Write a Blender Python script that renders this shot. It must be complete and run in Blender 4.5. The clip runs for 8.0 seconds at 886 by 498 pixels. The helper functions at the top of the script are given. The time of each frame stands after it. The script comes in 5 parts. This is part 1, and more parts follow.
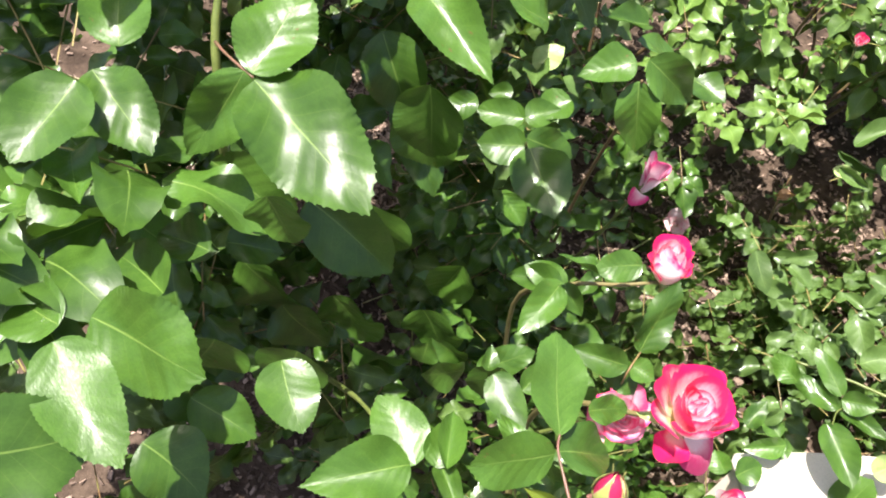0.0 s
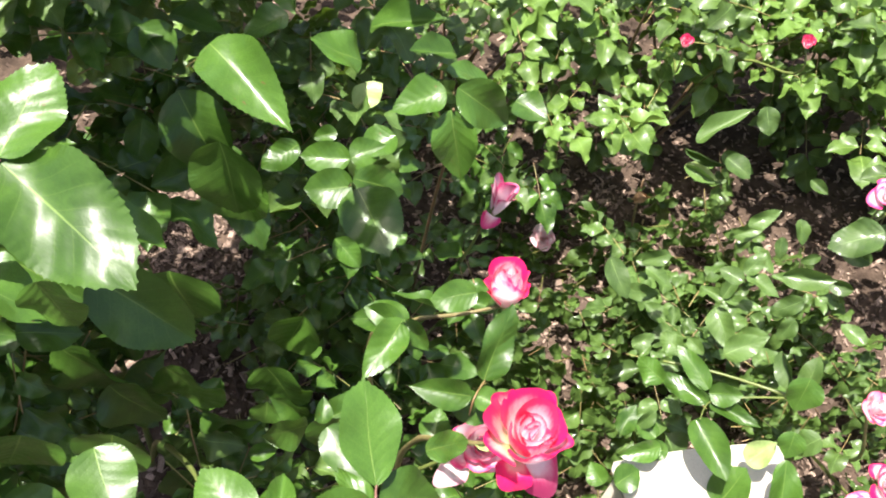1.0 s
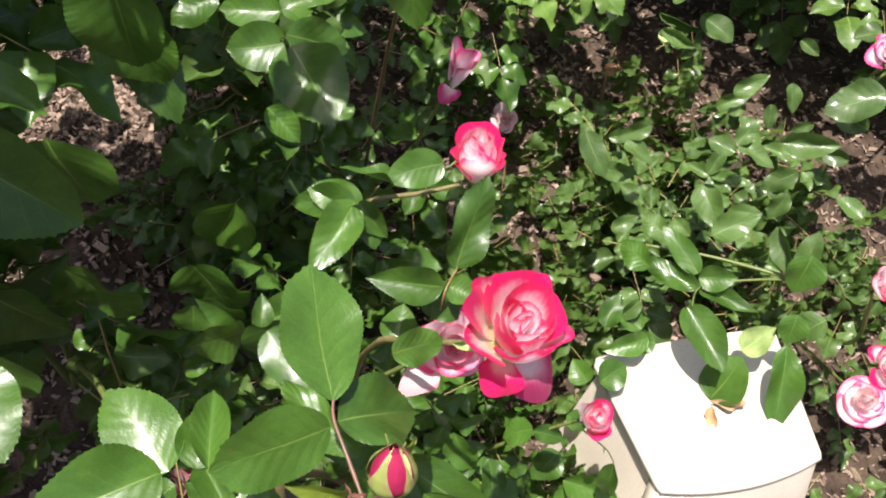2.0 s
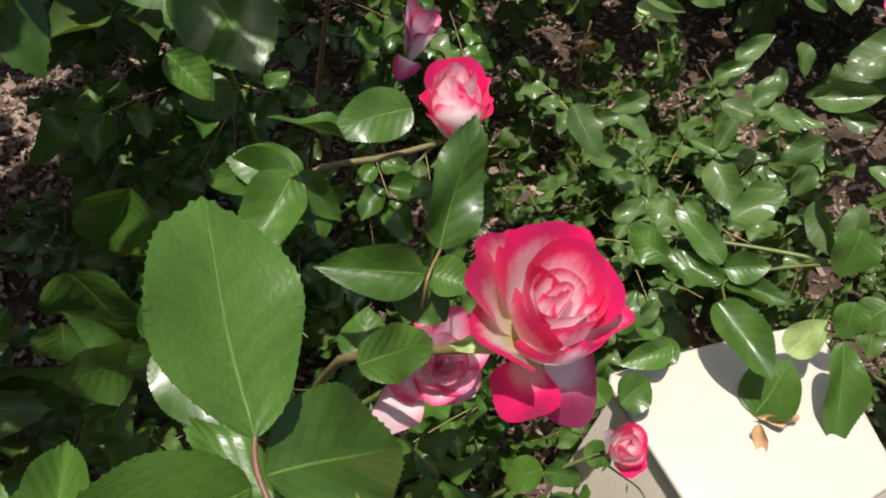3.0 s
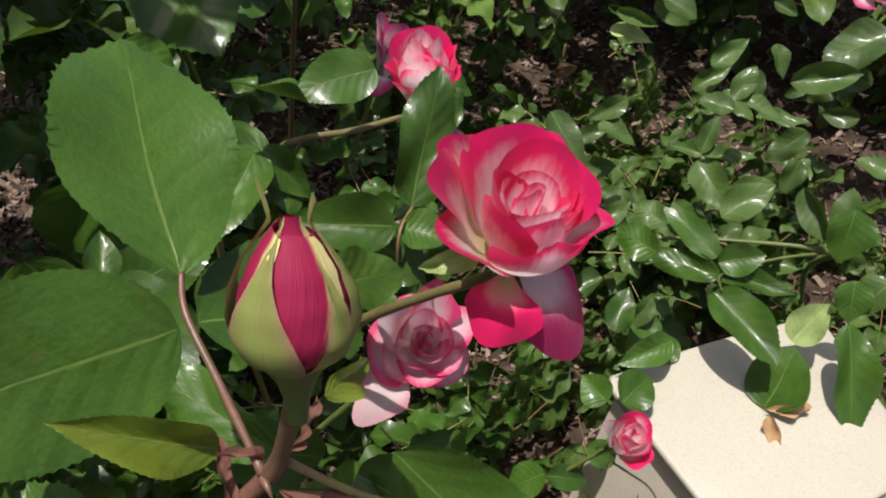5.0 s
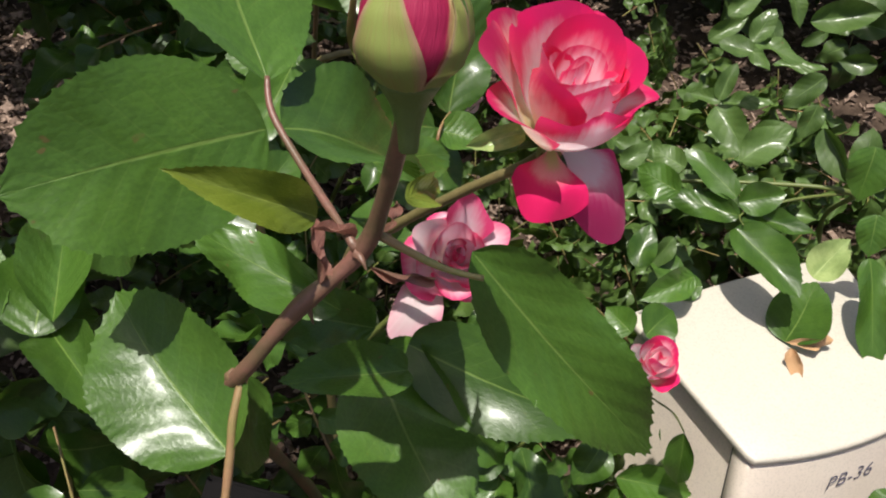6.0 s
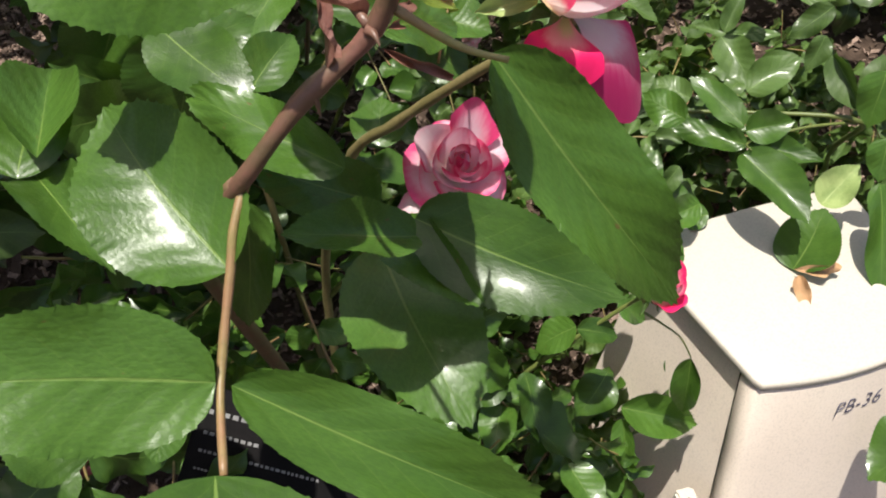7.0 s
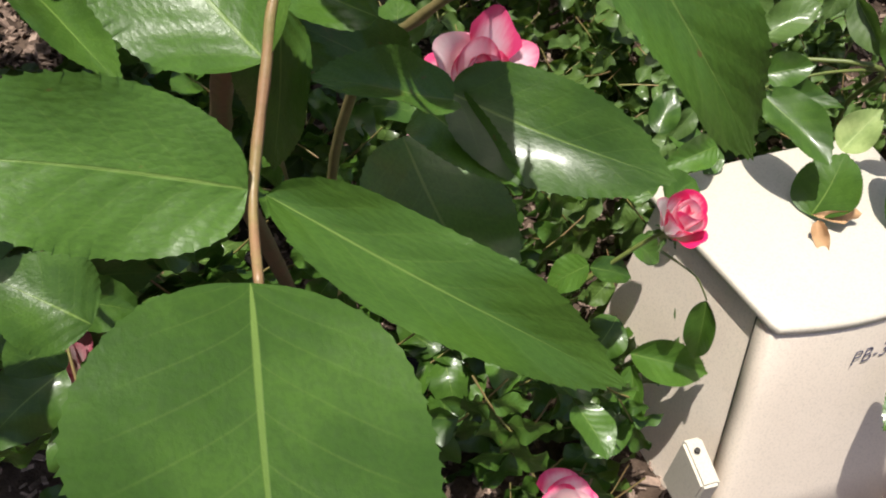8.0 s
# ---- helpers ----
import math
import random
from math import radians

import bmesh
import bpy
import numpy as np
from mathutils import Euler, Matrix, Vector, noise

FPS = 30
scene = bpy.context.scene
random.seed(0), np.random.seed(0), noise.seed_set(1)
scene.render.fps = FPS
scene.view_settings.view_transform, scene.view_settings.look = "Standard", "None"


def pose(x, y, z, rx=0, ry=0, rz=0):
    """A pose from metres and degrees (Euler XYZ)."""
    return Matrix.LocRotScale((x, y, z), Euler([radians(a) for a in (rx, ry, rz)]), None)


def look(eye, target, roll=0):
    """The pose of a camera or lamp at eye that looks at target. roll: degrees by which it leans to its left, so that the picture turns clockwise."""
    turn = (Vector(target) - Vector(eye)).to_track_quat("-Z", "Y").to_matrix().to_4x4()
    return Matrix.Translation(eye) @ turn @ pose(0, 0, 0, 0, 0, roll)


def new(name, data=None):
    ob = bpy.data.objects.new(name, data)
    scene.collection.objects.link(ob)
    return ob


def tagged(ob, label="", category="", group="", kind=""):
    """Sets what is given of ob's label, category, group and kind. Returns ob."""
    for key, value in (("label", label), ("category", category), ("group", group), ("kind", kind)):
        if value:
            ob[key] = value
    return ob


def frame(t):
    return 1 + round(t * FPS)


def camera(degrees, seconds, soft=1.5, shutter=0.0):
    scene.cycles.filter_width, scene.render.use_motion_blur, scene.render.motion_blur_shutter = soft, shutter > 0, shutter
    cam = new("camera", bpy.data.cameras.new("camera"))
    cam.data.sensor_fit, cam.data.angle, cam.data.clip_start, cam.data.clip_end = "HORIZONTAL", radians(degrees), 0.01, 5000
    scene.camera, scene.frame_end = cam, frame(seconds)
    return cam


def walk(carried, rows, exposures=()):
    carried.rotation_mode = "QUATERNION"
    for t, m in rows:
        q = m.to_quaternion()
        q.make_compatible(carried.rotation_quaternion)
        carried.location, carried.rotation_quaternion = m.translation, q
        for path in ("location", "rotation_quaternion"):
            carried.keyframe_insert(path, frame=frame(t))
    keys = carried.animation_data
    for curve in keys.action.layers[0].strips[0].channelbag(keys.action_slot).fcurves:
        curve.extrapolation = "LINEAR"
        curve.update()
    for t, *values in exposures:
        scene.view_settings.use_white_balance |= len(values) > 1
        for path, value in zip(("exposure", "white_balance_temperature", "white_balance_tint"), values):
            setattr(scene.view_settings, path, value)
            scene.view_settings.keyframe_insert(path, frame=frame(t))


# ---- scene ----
cam = camera(54.0, 8.0, soft=2.0)
PATH = [
    (0, (0.0000, 0.0000, 1.5000), (-0.0683, 0.6285, 0.7252), 7.77),
    (0.5, (0.0680, 0.0101, 1.5154), (0.0470, 0.6626, 0.7579), 6.45),
    (1, (0.1044, 0.0360, 1.5045), (0.1192, 0.7025, 0.7592), 5.89),
    (1.5, (0.0970, 0.0593, 1.4556), (0.1388, 0.6964, 0.6860), 6.52),
    (2, (0.0968, 0.1187, 1.3439), (0.1796, 0.7053, 0.5382), 8.91),
    (2.2, (0.0954, 0.1522, 1.2974), (0.2014, 0.7277, 0.4865), 9.92),
    (3.3, (0.1038, 0.2227, 1.0931), (0.2438, 0.8750, 0.3482), 7.24),
    (3.5, (0.1019, 0.2229, 1.0908), (0.2470, 0.8883, 0.3585), 6.39),
    (4, (0.1049, 0.2108, 1.0605), (0.2660, 0.9049, 0.3589), 5.70),
    (4.2, (0.1030, 0.2133, 1.0519), (0.2748, 0.9186, 0.3641), 5.75),
    (5.3, (0.1226, 0.1531, 1.0378), (0.2520, 0.8492, 0.3317), 3.67),
    (5.5, (0.1114, 0.1440, 1.0290), (0.2484, 0.8467, 0.3308), 4.20),
    (6, (0.0918, 0.1299, 1.0107), (0.2249, 0.8201, 0.2994), 3.58),
    (6.5, (0.0807, 0.1197, 0.9811), (0.2155, 0.7950, 0.2560), 3.77),
    (7, (0.0844, 0.1110, 0.9614), (0.2214, 0.7786, 0.2297), 3.84),
    (7.5, (0.0911, 0.1085, 0.9496), (0.2330, 0.7711, 0.2143), 4.99),
    (8, (0.0664, 0.1037, 0.9058), (0.2167, 0.7533, 0.1605), 6.15),
]
EXPOSURES = [(0.0, 1.78), (1.0, 1.80), (1.5, 1.62), (2.2, 1.02), (3.3, 0.44), (4.2, 0.34), (5.3, 0.21), (6.0, 0.49), (6.5, 0.70), (8.0, 0.68)]
walk(cam, [(t, look(eye, target, roll)) for t, eye, target, roll in PATH], EXPOSURES)

# ---------------------------------------------------------------- light
world = bpy.data.worlds.new("sky")
scene.world = world
world.use_nodes = True
wn = world.node_tree
SUN_TO = Vector((-0.18, -0.09, 0.98)).normalized()
sky = wn.nodes.new("ShaderNodeTexSky")
sky.sky_type, sky.sun_disc = "NISHITA", False
sky.air_density, sky.dust_density, sky.ozone_density = 0.7, 3.6, 0.6
sky.sun_elevation = math.asin(SUN_TO.z)
sky.sun_rotation = math.atan2(SUN_TO.x, SUN_TO.y)
wn.nodes["Background"].inputs["Strength"].default_value = 0.082
wn.links.new(sky.outputs["Color"], wn.nodes["Background"].inputs["Color"])
sun = new("sun", bpy.data.lights.new("sun", "SUN"))
sun.data.energy, sun.data.angle, sun.data.color = 4.3, radians(0.53), (1.0, 0.96, 0.88)
sun.matrix_basis = look(SUN_TO * 20, (0, 0, 0))


# ---------------------------------------------------------------- materials
class Nodes:
    """A small writer of node trees."""

    def __init__(self, name):
        self.mat = bpy.data.materials.new(name)
        self.mat.use_nodes = True
        self.tree = self.mat.node_tree
        self.bsdf = self.tree.nodes["Principled BSDF"]
        self.out = self.tree.nodes["Material Output"]

    def add(self, kind, **sets):
        n = self.tree.nodes.new("ShaderNode" + kind)
        for k, v in sets.items():
            setattr(n, k, v)
        return n

    def link(self, a, b):
        self.tree.links.new(a, b)

    def put(self, socket, value):
        if isinstance(value, (int, float)):
            socket.default_value = value
        elif isinstance(value, tuple):
            socket.default_value = value if len(value) == 4 or socket.type == "VECTOR" else (*value, 1.0)
        else:
            self.link(value, socket)

    def math(self, op, a, b=0.0, c=0.0, clamp=False):
        n = self.add("Math", operation=op, use_clamp=clamp)
        for s, v in zip(n.inputs, (a, b, c)):
            self.put(s, v)
        return n.outputs[0]

    def mix(self, fac, a, b, blend="MIX"):
        n = self.add("Mix", data_type="RGBA", blend_type=blend)
        self.put(n.inputs[0], fac)
        self.put(n.inputs[6], a)
        self.put(n.inputs[7], b)
        return n.outputs[2]

    def step(self, x, lo, hi, a=0.0, b=1.0):
        n = self.add("MapRange", interpolation_type="SMOOTHSTEP")
        for s, v in zip(n.inputs, (x, lo, hi, a, b)):
            self.put(s, v)
        return n.outputs[0]

    def noise(self, vec, scale, detail=3.0, rough=0.5):
        n = self.add("TexNoise")
        if vec is not None:
            self.link(vec, n.inputs["Vector"])
        n.inputs["Scale"].default_value, n.inputs["Detail"].default_value, n.inputs["Roughness"].default_value = scale, detail, rough
        return n.outputs["Fac"]

    def bump(self, height, strength, distance):
        n = self.add("Bump")
        self.put(n.inputs["Height"], height)
        n.inputs["Strength"].default_value, n.inputs["Distance"].default_value = strength, distance
        self.link(n.outputs["Normal"], self.bsdf.inputs["Normal"])
        return n.outputs["Normal"]

    def set(self, **values):
        for k, v in values.items():
            self.put(self.bsdf.inputs[k.replace("_", " ")], v)


def leaf_material(name, dark, light, rib, glow, rough=0.34, islands=False, veins=True):
    """Glossy rose leaf: midrib, side veins, blotches, light that shines through."""
    m = Nodes(name)
    uv = m.add("TexCoord").outputs["UV"]
    sep = m.add("SeparateXYZ")
    m.link(uv, sep.inputs[0])
    u = m.math("ABSOLUTE", m.math("MULTIPLY_ADD", sep.outputs[0], 2.0, -1.0))
    v = sep.outputs[1]
    obj = m.add("TexCoord").outputs["Object"]
    if islands:
        rnd = m.add("NewGeometry").outputs["Random Per Island"]
    else:
        rnd = m.add("ObjectInfo").outputs["Random"]
    shifted = m.add("VectorMath", operation="MULTIPLY_ADD")
    m.link(uv if islands else obj, shifted.inputs[0])
    shifted.inputs[1].default_value = (1, 1, 1)
    comb = m.add("CombineXYZ")
    m.put(comb.inputs[0], m.math("MULTIPLY", rnd, 37.0))
    m.put(comb.inputs[1], m.math("MULTIPLY", rnd, 91.0))
    m.link(comb.outputs[0], shifted.inputs[2])
    p = shifted.outputs[0]
    blotch = m.noise(p, 2.6, 3.0, 0.6)
    grain = m.noise(p, 46.0, 2.0, 0.6)
    base = m.mix(m.step(blotch, 0.35, 0.7), dark, light)
    base = m.mix(m.math("MULTIPLY", m.step(rnd, 0.0, 1.0), 0.45), base, tuple(min(1.0, c * 1.9) for c in light))
    base = m.mix(m.math("MULTIPLY", m.step(grain, 0.4, 0.62), 0.22), base, tuple(c * 0.6 for c in dark))
    height = m.math("MULTIPLY", blotch, 0.5)
    if veins:
        ribw = m.math("MULTIPLY_ADD", v, -0.030, 0.036)
        ribmask = m.math("SUBTRACT", 1.0, m.step(m.math("DIVIDE", u, ribw), 0.5, 1.2))
        wave = m.math("MULTIPLY", m.math("SUBTRACT", v, m.math("MULTIPLY", m.math("POWER", u, 0.8), 0.26)), 7.5)
        fr = m.math("FRACT", m.math("ADD", wave, m.math("MULTIPLY", blotch, 0.06)))
        side = m.math("ABSOLUTE", m.math("SUBTRACT", fr, 0.5))
        sidemask = m.math("MULTIPLY", m.step(side, 0.45, 0.5), m.step(u, 0.98, 0.55))
        base = m.mix(m.math("MULTIPLY", sidemask, 0.17), base, rib)
        base = m.mix(m.math("MULTIPLY", ribmask, m.math("MULTIPLY_ADD", v, -0.45, 0.85)), base, rib)
        cells = m.add("TexVoronoi")
        m.link(p, cells.inputs["Vector"])
        cells.inputs["Scale"].default_value = 26.0
        quilt = m.math("SUBTRACT", m.math("MULTIPLY", m.math("COSINE", m.math("MULTIPLY", m.math("SUBTRACT", fr, 0.5), 6.283)), 0.5), m.math("MULTIPLY", ribmask, 0.7))
        height = m.math("ADD", height, m.math("MULTIPLY", quilt, m.math("MULTIPLY_ADD", rnd, 0.12, 0.02)))
        height = m.math("SUBTRACT", height, m.math("MULTIPLY", cells.outputs["Distance"], m.math("MULTIPLY_ADD", rnd, 0.09, 0.03)))
    spots = m.math("MULTIPLY", m.step(m.noise(p, 9.0, 2.0), 0.72, 0.76), m.step(rnd, 0.55, 0.7))
    base = m.mix(m.math("MULTIPLY", spots, 0.7), base, (0.13, 0.07, 0.03))
    height = m.math("ADD", height, m.math("MULTIPLY", grain, 0.10))
    normal = m.bump(height, 0.6, 0.0020)
    m.set(Base_Color=base, Roughness=m.step(grain, 0.3, 0.7, rough + 0.05, rough + 0.16), Specular_IOR_Level=0.34, Coat_Weight=0.25, Coat_Roughness=0.19)
    tr = m.add("BsdfTranslucent")
    m.put(tr.inputs["Color"], m.mix(0.35, glow, base))
    m.link(normal, tr.inputs["Normal"])
    both = m.add("MixShader")
    both.inputs[0].default_value = 0.15
    m.link(m.bsdf.outputs[0], both.inputs[1])
    m.link(tr.outputs[0], both.inputs[2])
    m.link(both.outputs[0], m.out.inputs["Surface"])
    return m.mat


def petal_material(name, heart, blush, rim, lo, hi, through_light=0.38):
    """Bicolour petal: cream at the claw, pale in the middle, strong colour towards the rim."""
    m = Nodes(name)
    uv = m.add("TexCoord").outputs["UV"]
    sep = m.add("SeparateXYZ")
    m.link(uv, sep.inputs[0])
    u = m.math("ABSOLUTE", m.math("MULTIPLY_ADD", sep.outputs[0], 2.0, -1.0))
    stretch = m.add("Mapping")
    m.link(uv, stretch.inputs["Vector"])
    stretch.inputs["Scale"].default_value = (9.0, 1.3, 1.0)
    rnd = m.add("ObjectInfo").outputs["Random"]
    m.put(stretch.inputs["Location"], m.add("CombineXYZ").outputs[0])
    streak = m.noise(stretch.outputs[0], 2.2, 4.0, 0.6)
    cloud = m.noise(uv, 3.1, 2.0)
    edge = m.math("ADD", sep.outputs[1], m.math("MULTIPLY", m.math("POWER", u, 2.2), 0.34))
    edge = m.math("ADD", edge, m.math("MULTIPLY_ADD", streak, 0.22, -0.11))
    edge = m.math("ADD", edge, m.math("MULTIPLY_ADD", cloud, 0.22, -0.11))
    edge = m.math("ADD", edge, m.math("MULTIPLY_ADD", rnd, 0.16, -0.08))
    base = m.mix(m.step(edge, 0.02, lo), heart, blush)
    base = m.mix(m.step(edge, lo, hi), base, rim)
    fine = m.noise(stretch.outputs[0], 16.0, 2.0)
    normal = m.bump(m.math("ADD", m.math("MULTIPLY", streak, 0.7), m.math("MULTIPLY", fine, 0.3)), 0.35, 0.0012)
    m.set(Base_Color=base, Roughness=0.55, Specular_IOR_Level=0.25, Sheen_Weight=0.15)
    tr = m.add("BsdfTranslucent")
    m.put(tr.inputs["Color"], m.mix(0.10, base, blush))
    m.link(normal, tr.inputs["Normal"])
    both = m.add("MixShader")
    both.inputs[0].default_value = through_light
    m.link(m.bsdf.outputs[0], both.inputs[1])
    m.link(tr.outputs[0], both.inputs[2])
    m.link(both.outputs[0], m.out.inputs["Surface"])
    return m.mat


def plain_material(name, a, b, scale, rough, bump=0.3, distance=0.001, fine=None, shine=0.5):
    """Two colours blended by noise, with a second fine grain and relief."""
    m = Nodes(name)
    obj = m.add("TexCoord").outputs["Object"]
    big, small = m.noise(obj, scale, 4.0, 0.6), m.noise(obj, fine or scale * 9, 3.0, 0.6)
    base = m.mix(m.step(big, 0.3, 0.7), a, b)
    base = m.mix(m.math("MULTIPLY", m.step(small, 0.45, 0.7), 0.3), base, tuple(c * 0.55 for c in a))
    m.bump(m.math("ADD", big, m.math("MULTIPLY", small, 0.5)), bump, distance)
    m.set(Base_Color=base, Roughness=rough, Specular_IOR_Level=shine)
    return m.mat


def chip_material():
    m = Nodes("bark_chip")
    rnd = m.add("NewGeometry").outputs["Random Per Island"]
    obj = m.add("TexCoord").outputs["Object"]
    grain = m.noise(obj, 260.0, 3.0)
    base = m.mix(m.step(rnd, 0.0, 1.0), (0.075, 0.052, 0.041), (0.37, 0.265, 0.21))
    base = m.mix(m.math("MULTIPLY", m.step(grain, 0.4, 0.65), 0.35), base, (0.05, 0.035, 0.025))
    m.bump(grain, 0.5, 0.001)
    m.set(Base_Color=base, Roughness=0.9, Specular_IOR_Level=0.15)
    return m.mat


def bud_material(name, inner, margin, lo, hi, streak_colour):
    """Colour across the width, with a pale margin and fine lengthwise streaks."""
    m = Nodes(name)
    uv = m.add("TexCoord").outputs["UV"]
    sep = m.add("SeparateXYZ")
    m.link(uv, sep.inputs[0])
    u = m.math("ABSOLUTE", m.math("MULTIPLY_ADD", sep.outputs[0], 2.0, -1.0))
    stretch = m.add("Mapping")
    m.link(uv, stretch.inputs["Vector"])
    stretch.inputs["Scale"].default_value = (11.0, 1.1, 1.0)
    streak = m.noise(stretch.outputs[0], 1.8, 4.0, 0.6)
    cloud = m.noise(uv, 3.0, 2.0)
    edge = m.math("ADD", u, m.math("MULTIPLY_ADD", streak, 0.36, -0.18))
    base = m.mix(m.math("MULTIPLY", m.step(streak, 0.45, 0.75), 0.6), inner, streak_colour)
    base = m.mix(m.math("MULTIPLY", m.step(cloud, 0.4, 0.7), 0.35), base, streak_colour)
    base = m.mix(m.step(edge, lo, hi), base, margin)
    normal = m.bump(streak, 0.4, 0.0010)
    m.set(Base_Color=base, Roughness=0.5, Specular_IOR_Level=0.35)
    tr = m.add("BsdfTranslucent")
    m.put(tr.inputs["Color"], base)
    m.link(normal, tr.inputs["Normal"])
    both = m.add("MixShader")
    both.inputs[0].default_value = 0.2
    m.link(m.bsdf.outputs[0], both.inputs[1])
    m.link(tr.outputs[0], both.inputs[2])
    m.link(both.outputs[0], m.out.inputs["Surface"])
    return m.mat


LEAF = leaf_material("rose_leaf", (0.028, 0.066, 0.009), (0.051, 0.108, 0.015), (0.15, 0.23, 0.05), (0.18, 0.38, 0.03), rough=0.29)
LEAF_PALE = leaf_material("pale_leaf", (0.20, 0.28, 0.09), (0.34, 0.42, 0.16), (0.45, 0.52, 0.22), (0.5, 0.6, 0.2), rough=0.5)
LEAF_YOUNG = leaf_material("young_leaf", (0.036, 0.070, 0.014), (0.064, 0.112, 0.025), (0.18, 0.28, 0.08), (0.22, 0.40, 0.04), rough=0.44)
LEAF_FILL = leaf_material("fill_leaf", (0.034, 0.064, 0.012), (0.064, 0.110, 0.022), (0.2, 0.32, 0.08), (0.3, 0.5, 0.04), rough=0.42, islands=True)
# Rose leaf again, its green lightened so the back row looks sunlit.
LEAF_BACK = leaf_material("sunlit_tint_leaf", (0.055, 0.105, 0.017), (0.096, 0.162, 0.032), (0.25, 0.36, 0.09), (0.32, 0.50, 0.05), rough=0.38)
LEAF_LIME = leaf_material("lime_leaf", (0.085, 0.12, 0.012), (0.13, 0.17, 0.02), (0.25, 0.3, 0.06), (0.4, 0.5, 0.03))
BRACT = leaf_material("bract", (0.16, 0.06, 0.05), (0.24, 0.12, 0.09), (0.3, 0.2, 0.12), (0.5, 0.2, 0.12))
LEAF_DRY = plain_material("dry_leaf", (0.36, 0.19, 0.08), (0.52, 0.33, 0.18), 60.0, 0.8)
CANE = plain_material("green_cane", (0.10, 0.13, 0.03), (0.16, 0.19, 0.05), 40.0, 0.45)
CANE_RED = plain_material("reddish_cane", (0.11, 0.075, 0.04), (0.19, 0.085, 0.065), 55.0, 0.42)
CANE_BROWN = plain_material("brown_cane", (0.095, 0.078, 0.032), (0.165, 0.088, 0.050), 40.0, 0.5)
CANE_OLIVE = plain_material("olive_cane", (0.14, 0.12, 0.045), (0.20, 0.16, 0.07), 50.0, 0.45)
HIP = plain_material("green_hip", (0.085, 0.13, 0.03), (0.13, 0.18, 0.045), 60.0, 0.45)
RACHIS = plain_material("leaf_stalk", (0.24, 0.25, 0.07), (0.27, 0.15, 0.08), 30.0, 0.45)
STALK_TAN = plain_material("tan_stalk", (0.22, 0.175, 0.065), (0.26, 0.14, 0.075), 70.0, 0.45)
PETAL = petal_material("bicolour_petal", (0.98, 0.92, 0.84), (0.99, 0.86, 0.92), (0.84, 0.008, 0.16), 0.62, 0.95, 0.58)
PETAL_IN = petal_material("inner_petal", (0.99, 0.96, 0.97), (0.99, 0.92, 0.96), (0.88, 0.025, 0.21), 0.80, 1.04, 0.60)
PETAL_CREAM = petal_material("cream_petal", (0.98, 0.94, 0.88), (0.99, 0.90, 0.91), (0.88, 0.03, 0.22), 0.74, 1.16, 0.6)
PETAL_DEEP = petal_material("crimson_petal", (0.62, 0.58, 0.24), (0.88, 0.34, 0.36), (0.84, 0.012, 0.14), 0.34, 0.70)
PETAL_HANG = petal_material("mauve_crimson_petal", (0.94, 0.88, 0.90), (0.92, 0.74, 0.82), (0.78, 0.015, 0.20), 0.40, 0.88, 0.5)
PETAL_PINK = petal_material("faded_pink_petal", (0.95, 0.89, 0.82), (0.96, 0.78, 0.84), (0.82, 0.06, 0.22), 0.60, 1.12)
PETAL_PALE = petal_material("pale_petal", (0.88, 0.80, 0.72), (0.88, 0.72, 0.72), (0.8, 0.3, 0.4), 0.7, 1.4)
PETAL_MAUVE = petal_material("mauve_petal", (0.9, 0.84, 0.84), (0.90, 0.72, 0.80), (0.62, 0.03, 0.20), 0.66, 1.10)
# Faded pink, dulled and darkened further to stand in for the bush's shade.
PETAL_SHADED = petal_material("shaded_faded_petal", (0.42, 0.26, 0.22), (0.45, 0.24, 0.24), (0.36, 0.07, 0.11), 0.6, 1.2)
PETAL_GOLD = petal_material("yellow_based_petal", (0.98, 0.78, 0.28), (0.98, 0.86, 0.76), (0.84, 0.008, 0.15), 0.62, 0.93, 0.58)
BUD_PETAL = bud_material("bud_petal", (0.38, 0.02, 0.08), (0.76, 0.68, 0.30), 0.58, 0.80, (0.30, 0.012, 0.06))
BUD_SEPAL = bud_material("bud_sepal", (0.27, 0.32, 0.085), (0.40, 0.24, 0.16), 0.62, 1.05, (0.30, 0.22, 0.09))
SEPAL = plain_material("sepal", (0.22, 0.26, 0.07), (0.36, 0.31, 0.13), 60.0, 0.5)
SOIL = plain_material("bark_mulch", (0.036, 0.025, 0.019), (0.105, 0.073, 0.055), 14.0, 0.95, bump=1.0, distance=0.012, fine=90.0, shine=0.08)
CHIP = chip_material()
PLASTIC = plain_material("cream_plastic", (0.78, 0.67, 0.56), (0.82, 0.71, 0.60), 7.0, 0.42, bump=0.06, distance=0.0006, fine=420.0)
# Same cream, darkened on lid and latch to offset the overhead sun.
LID_PLASTIC = plain_material("sun_dimmed_cream_plastic", (0.51, 0.465, 0.39), (0.53, 0.485, 0.41), 6.0, 0.40, bump=0.06, distance=0.0006, fine=420.0)
GASKET = plain_material("dark_gasket", (0.03, 0.027, 0.024), (0.05, 0.045, 0.04), 30.0, 0.8)
INK = plain_material("dark_ink", (0.055, 0.055, 0.095), (0.09, 0.09, 0.14), 60.0, 0.5, bump=0.05)
PLAQUE = plain_material("black_plaque", (0.005, 0.005, 0.005), (0.009, 0.008, 0.008), 20.0, 0.6, bump=0.1, shine=0.06)
PRINT = plain_material("grey_print", (0.13, 0.125, 0.12), (0.20, 0.195, 0.19), 90.0, 0.6, bump=0.05)


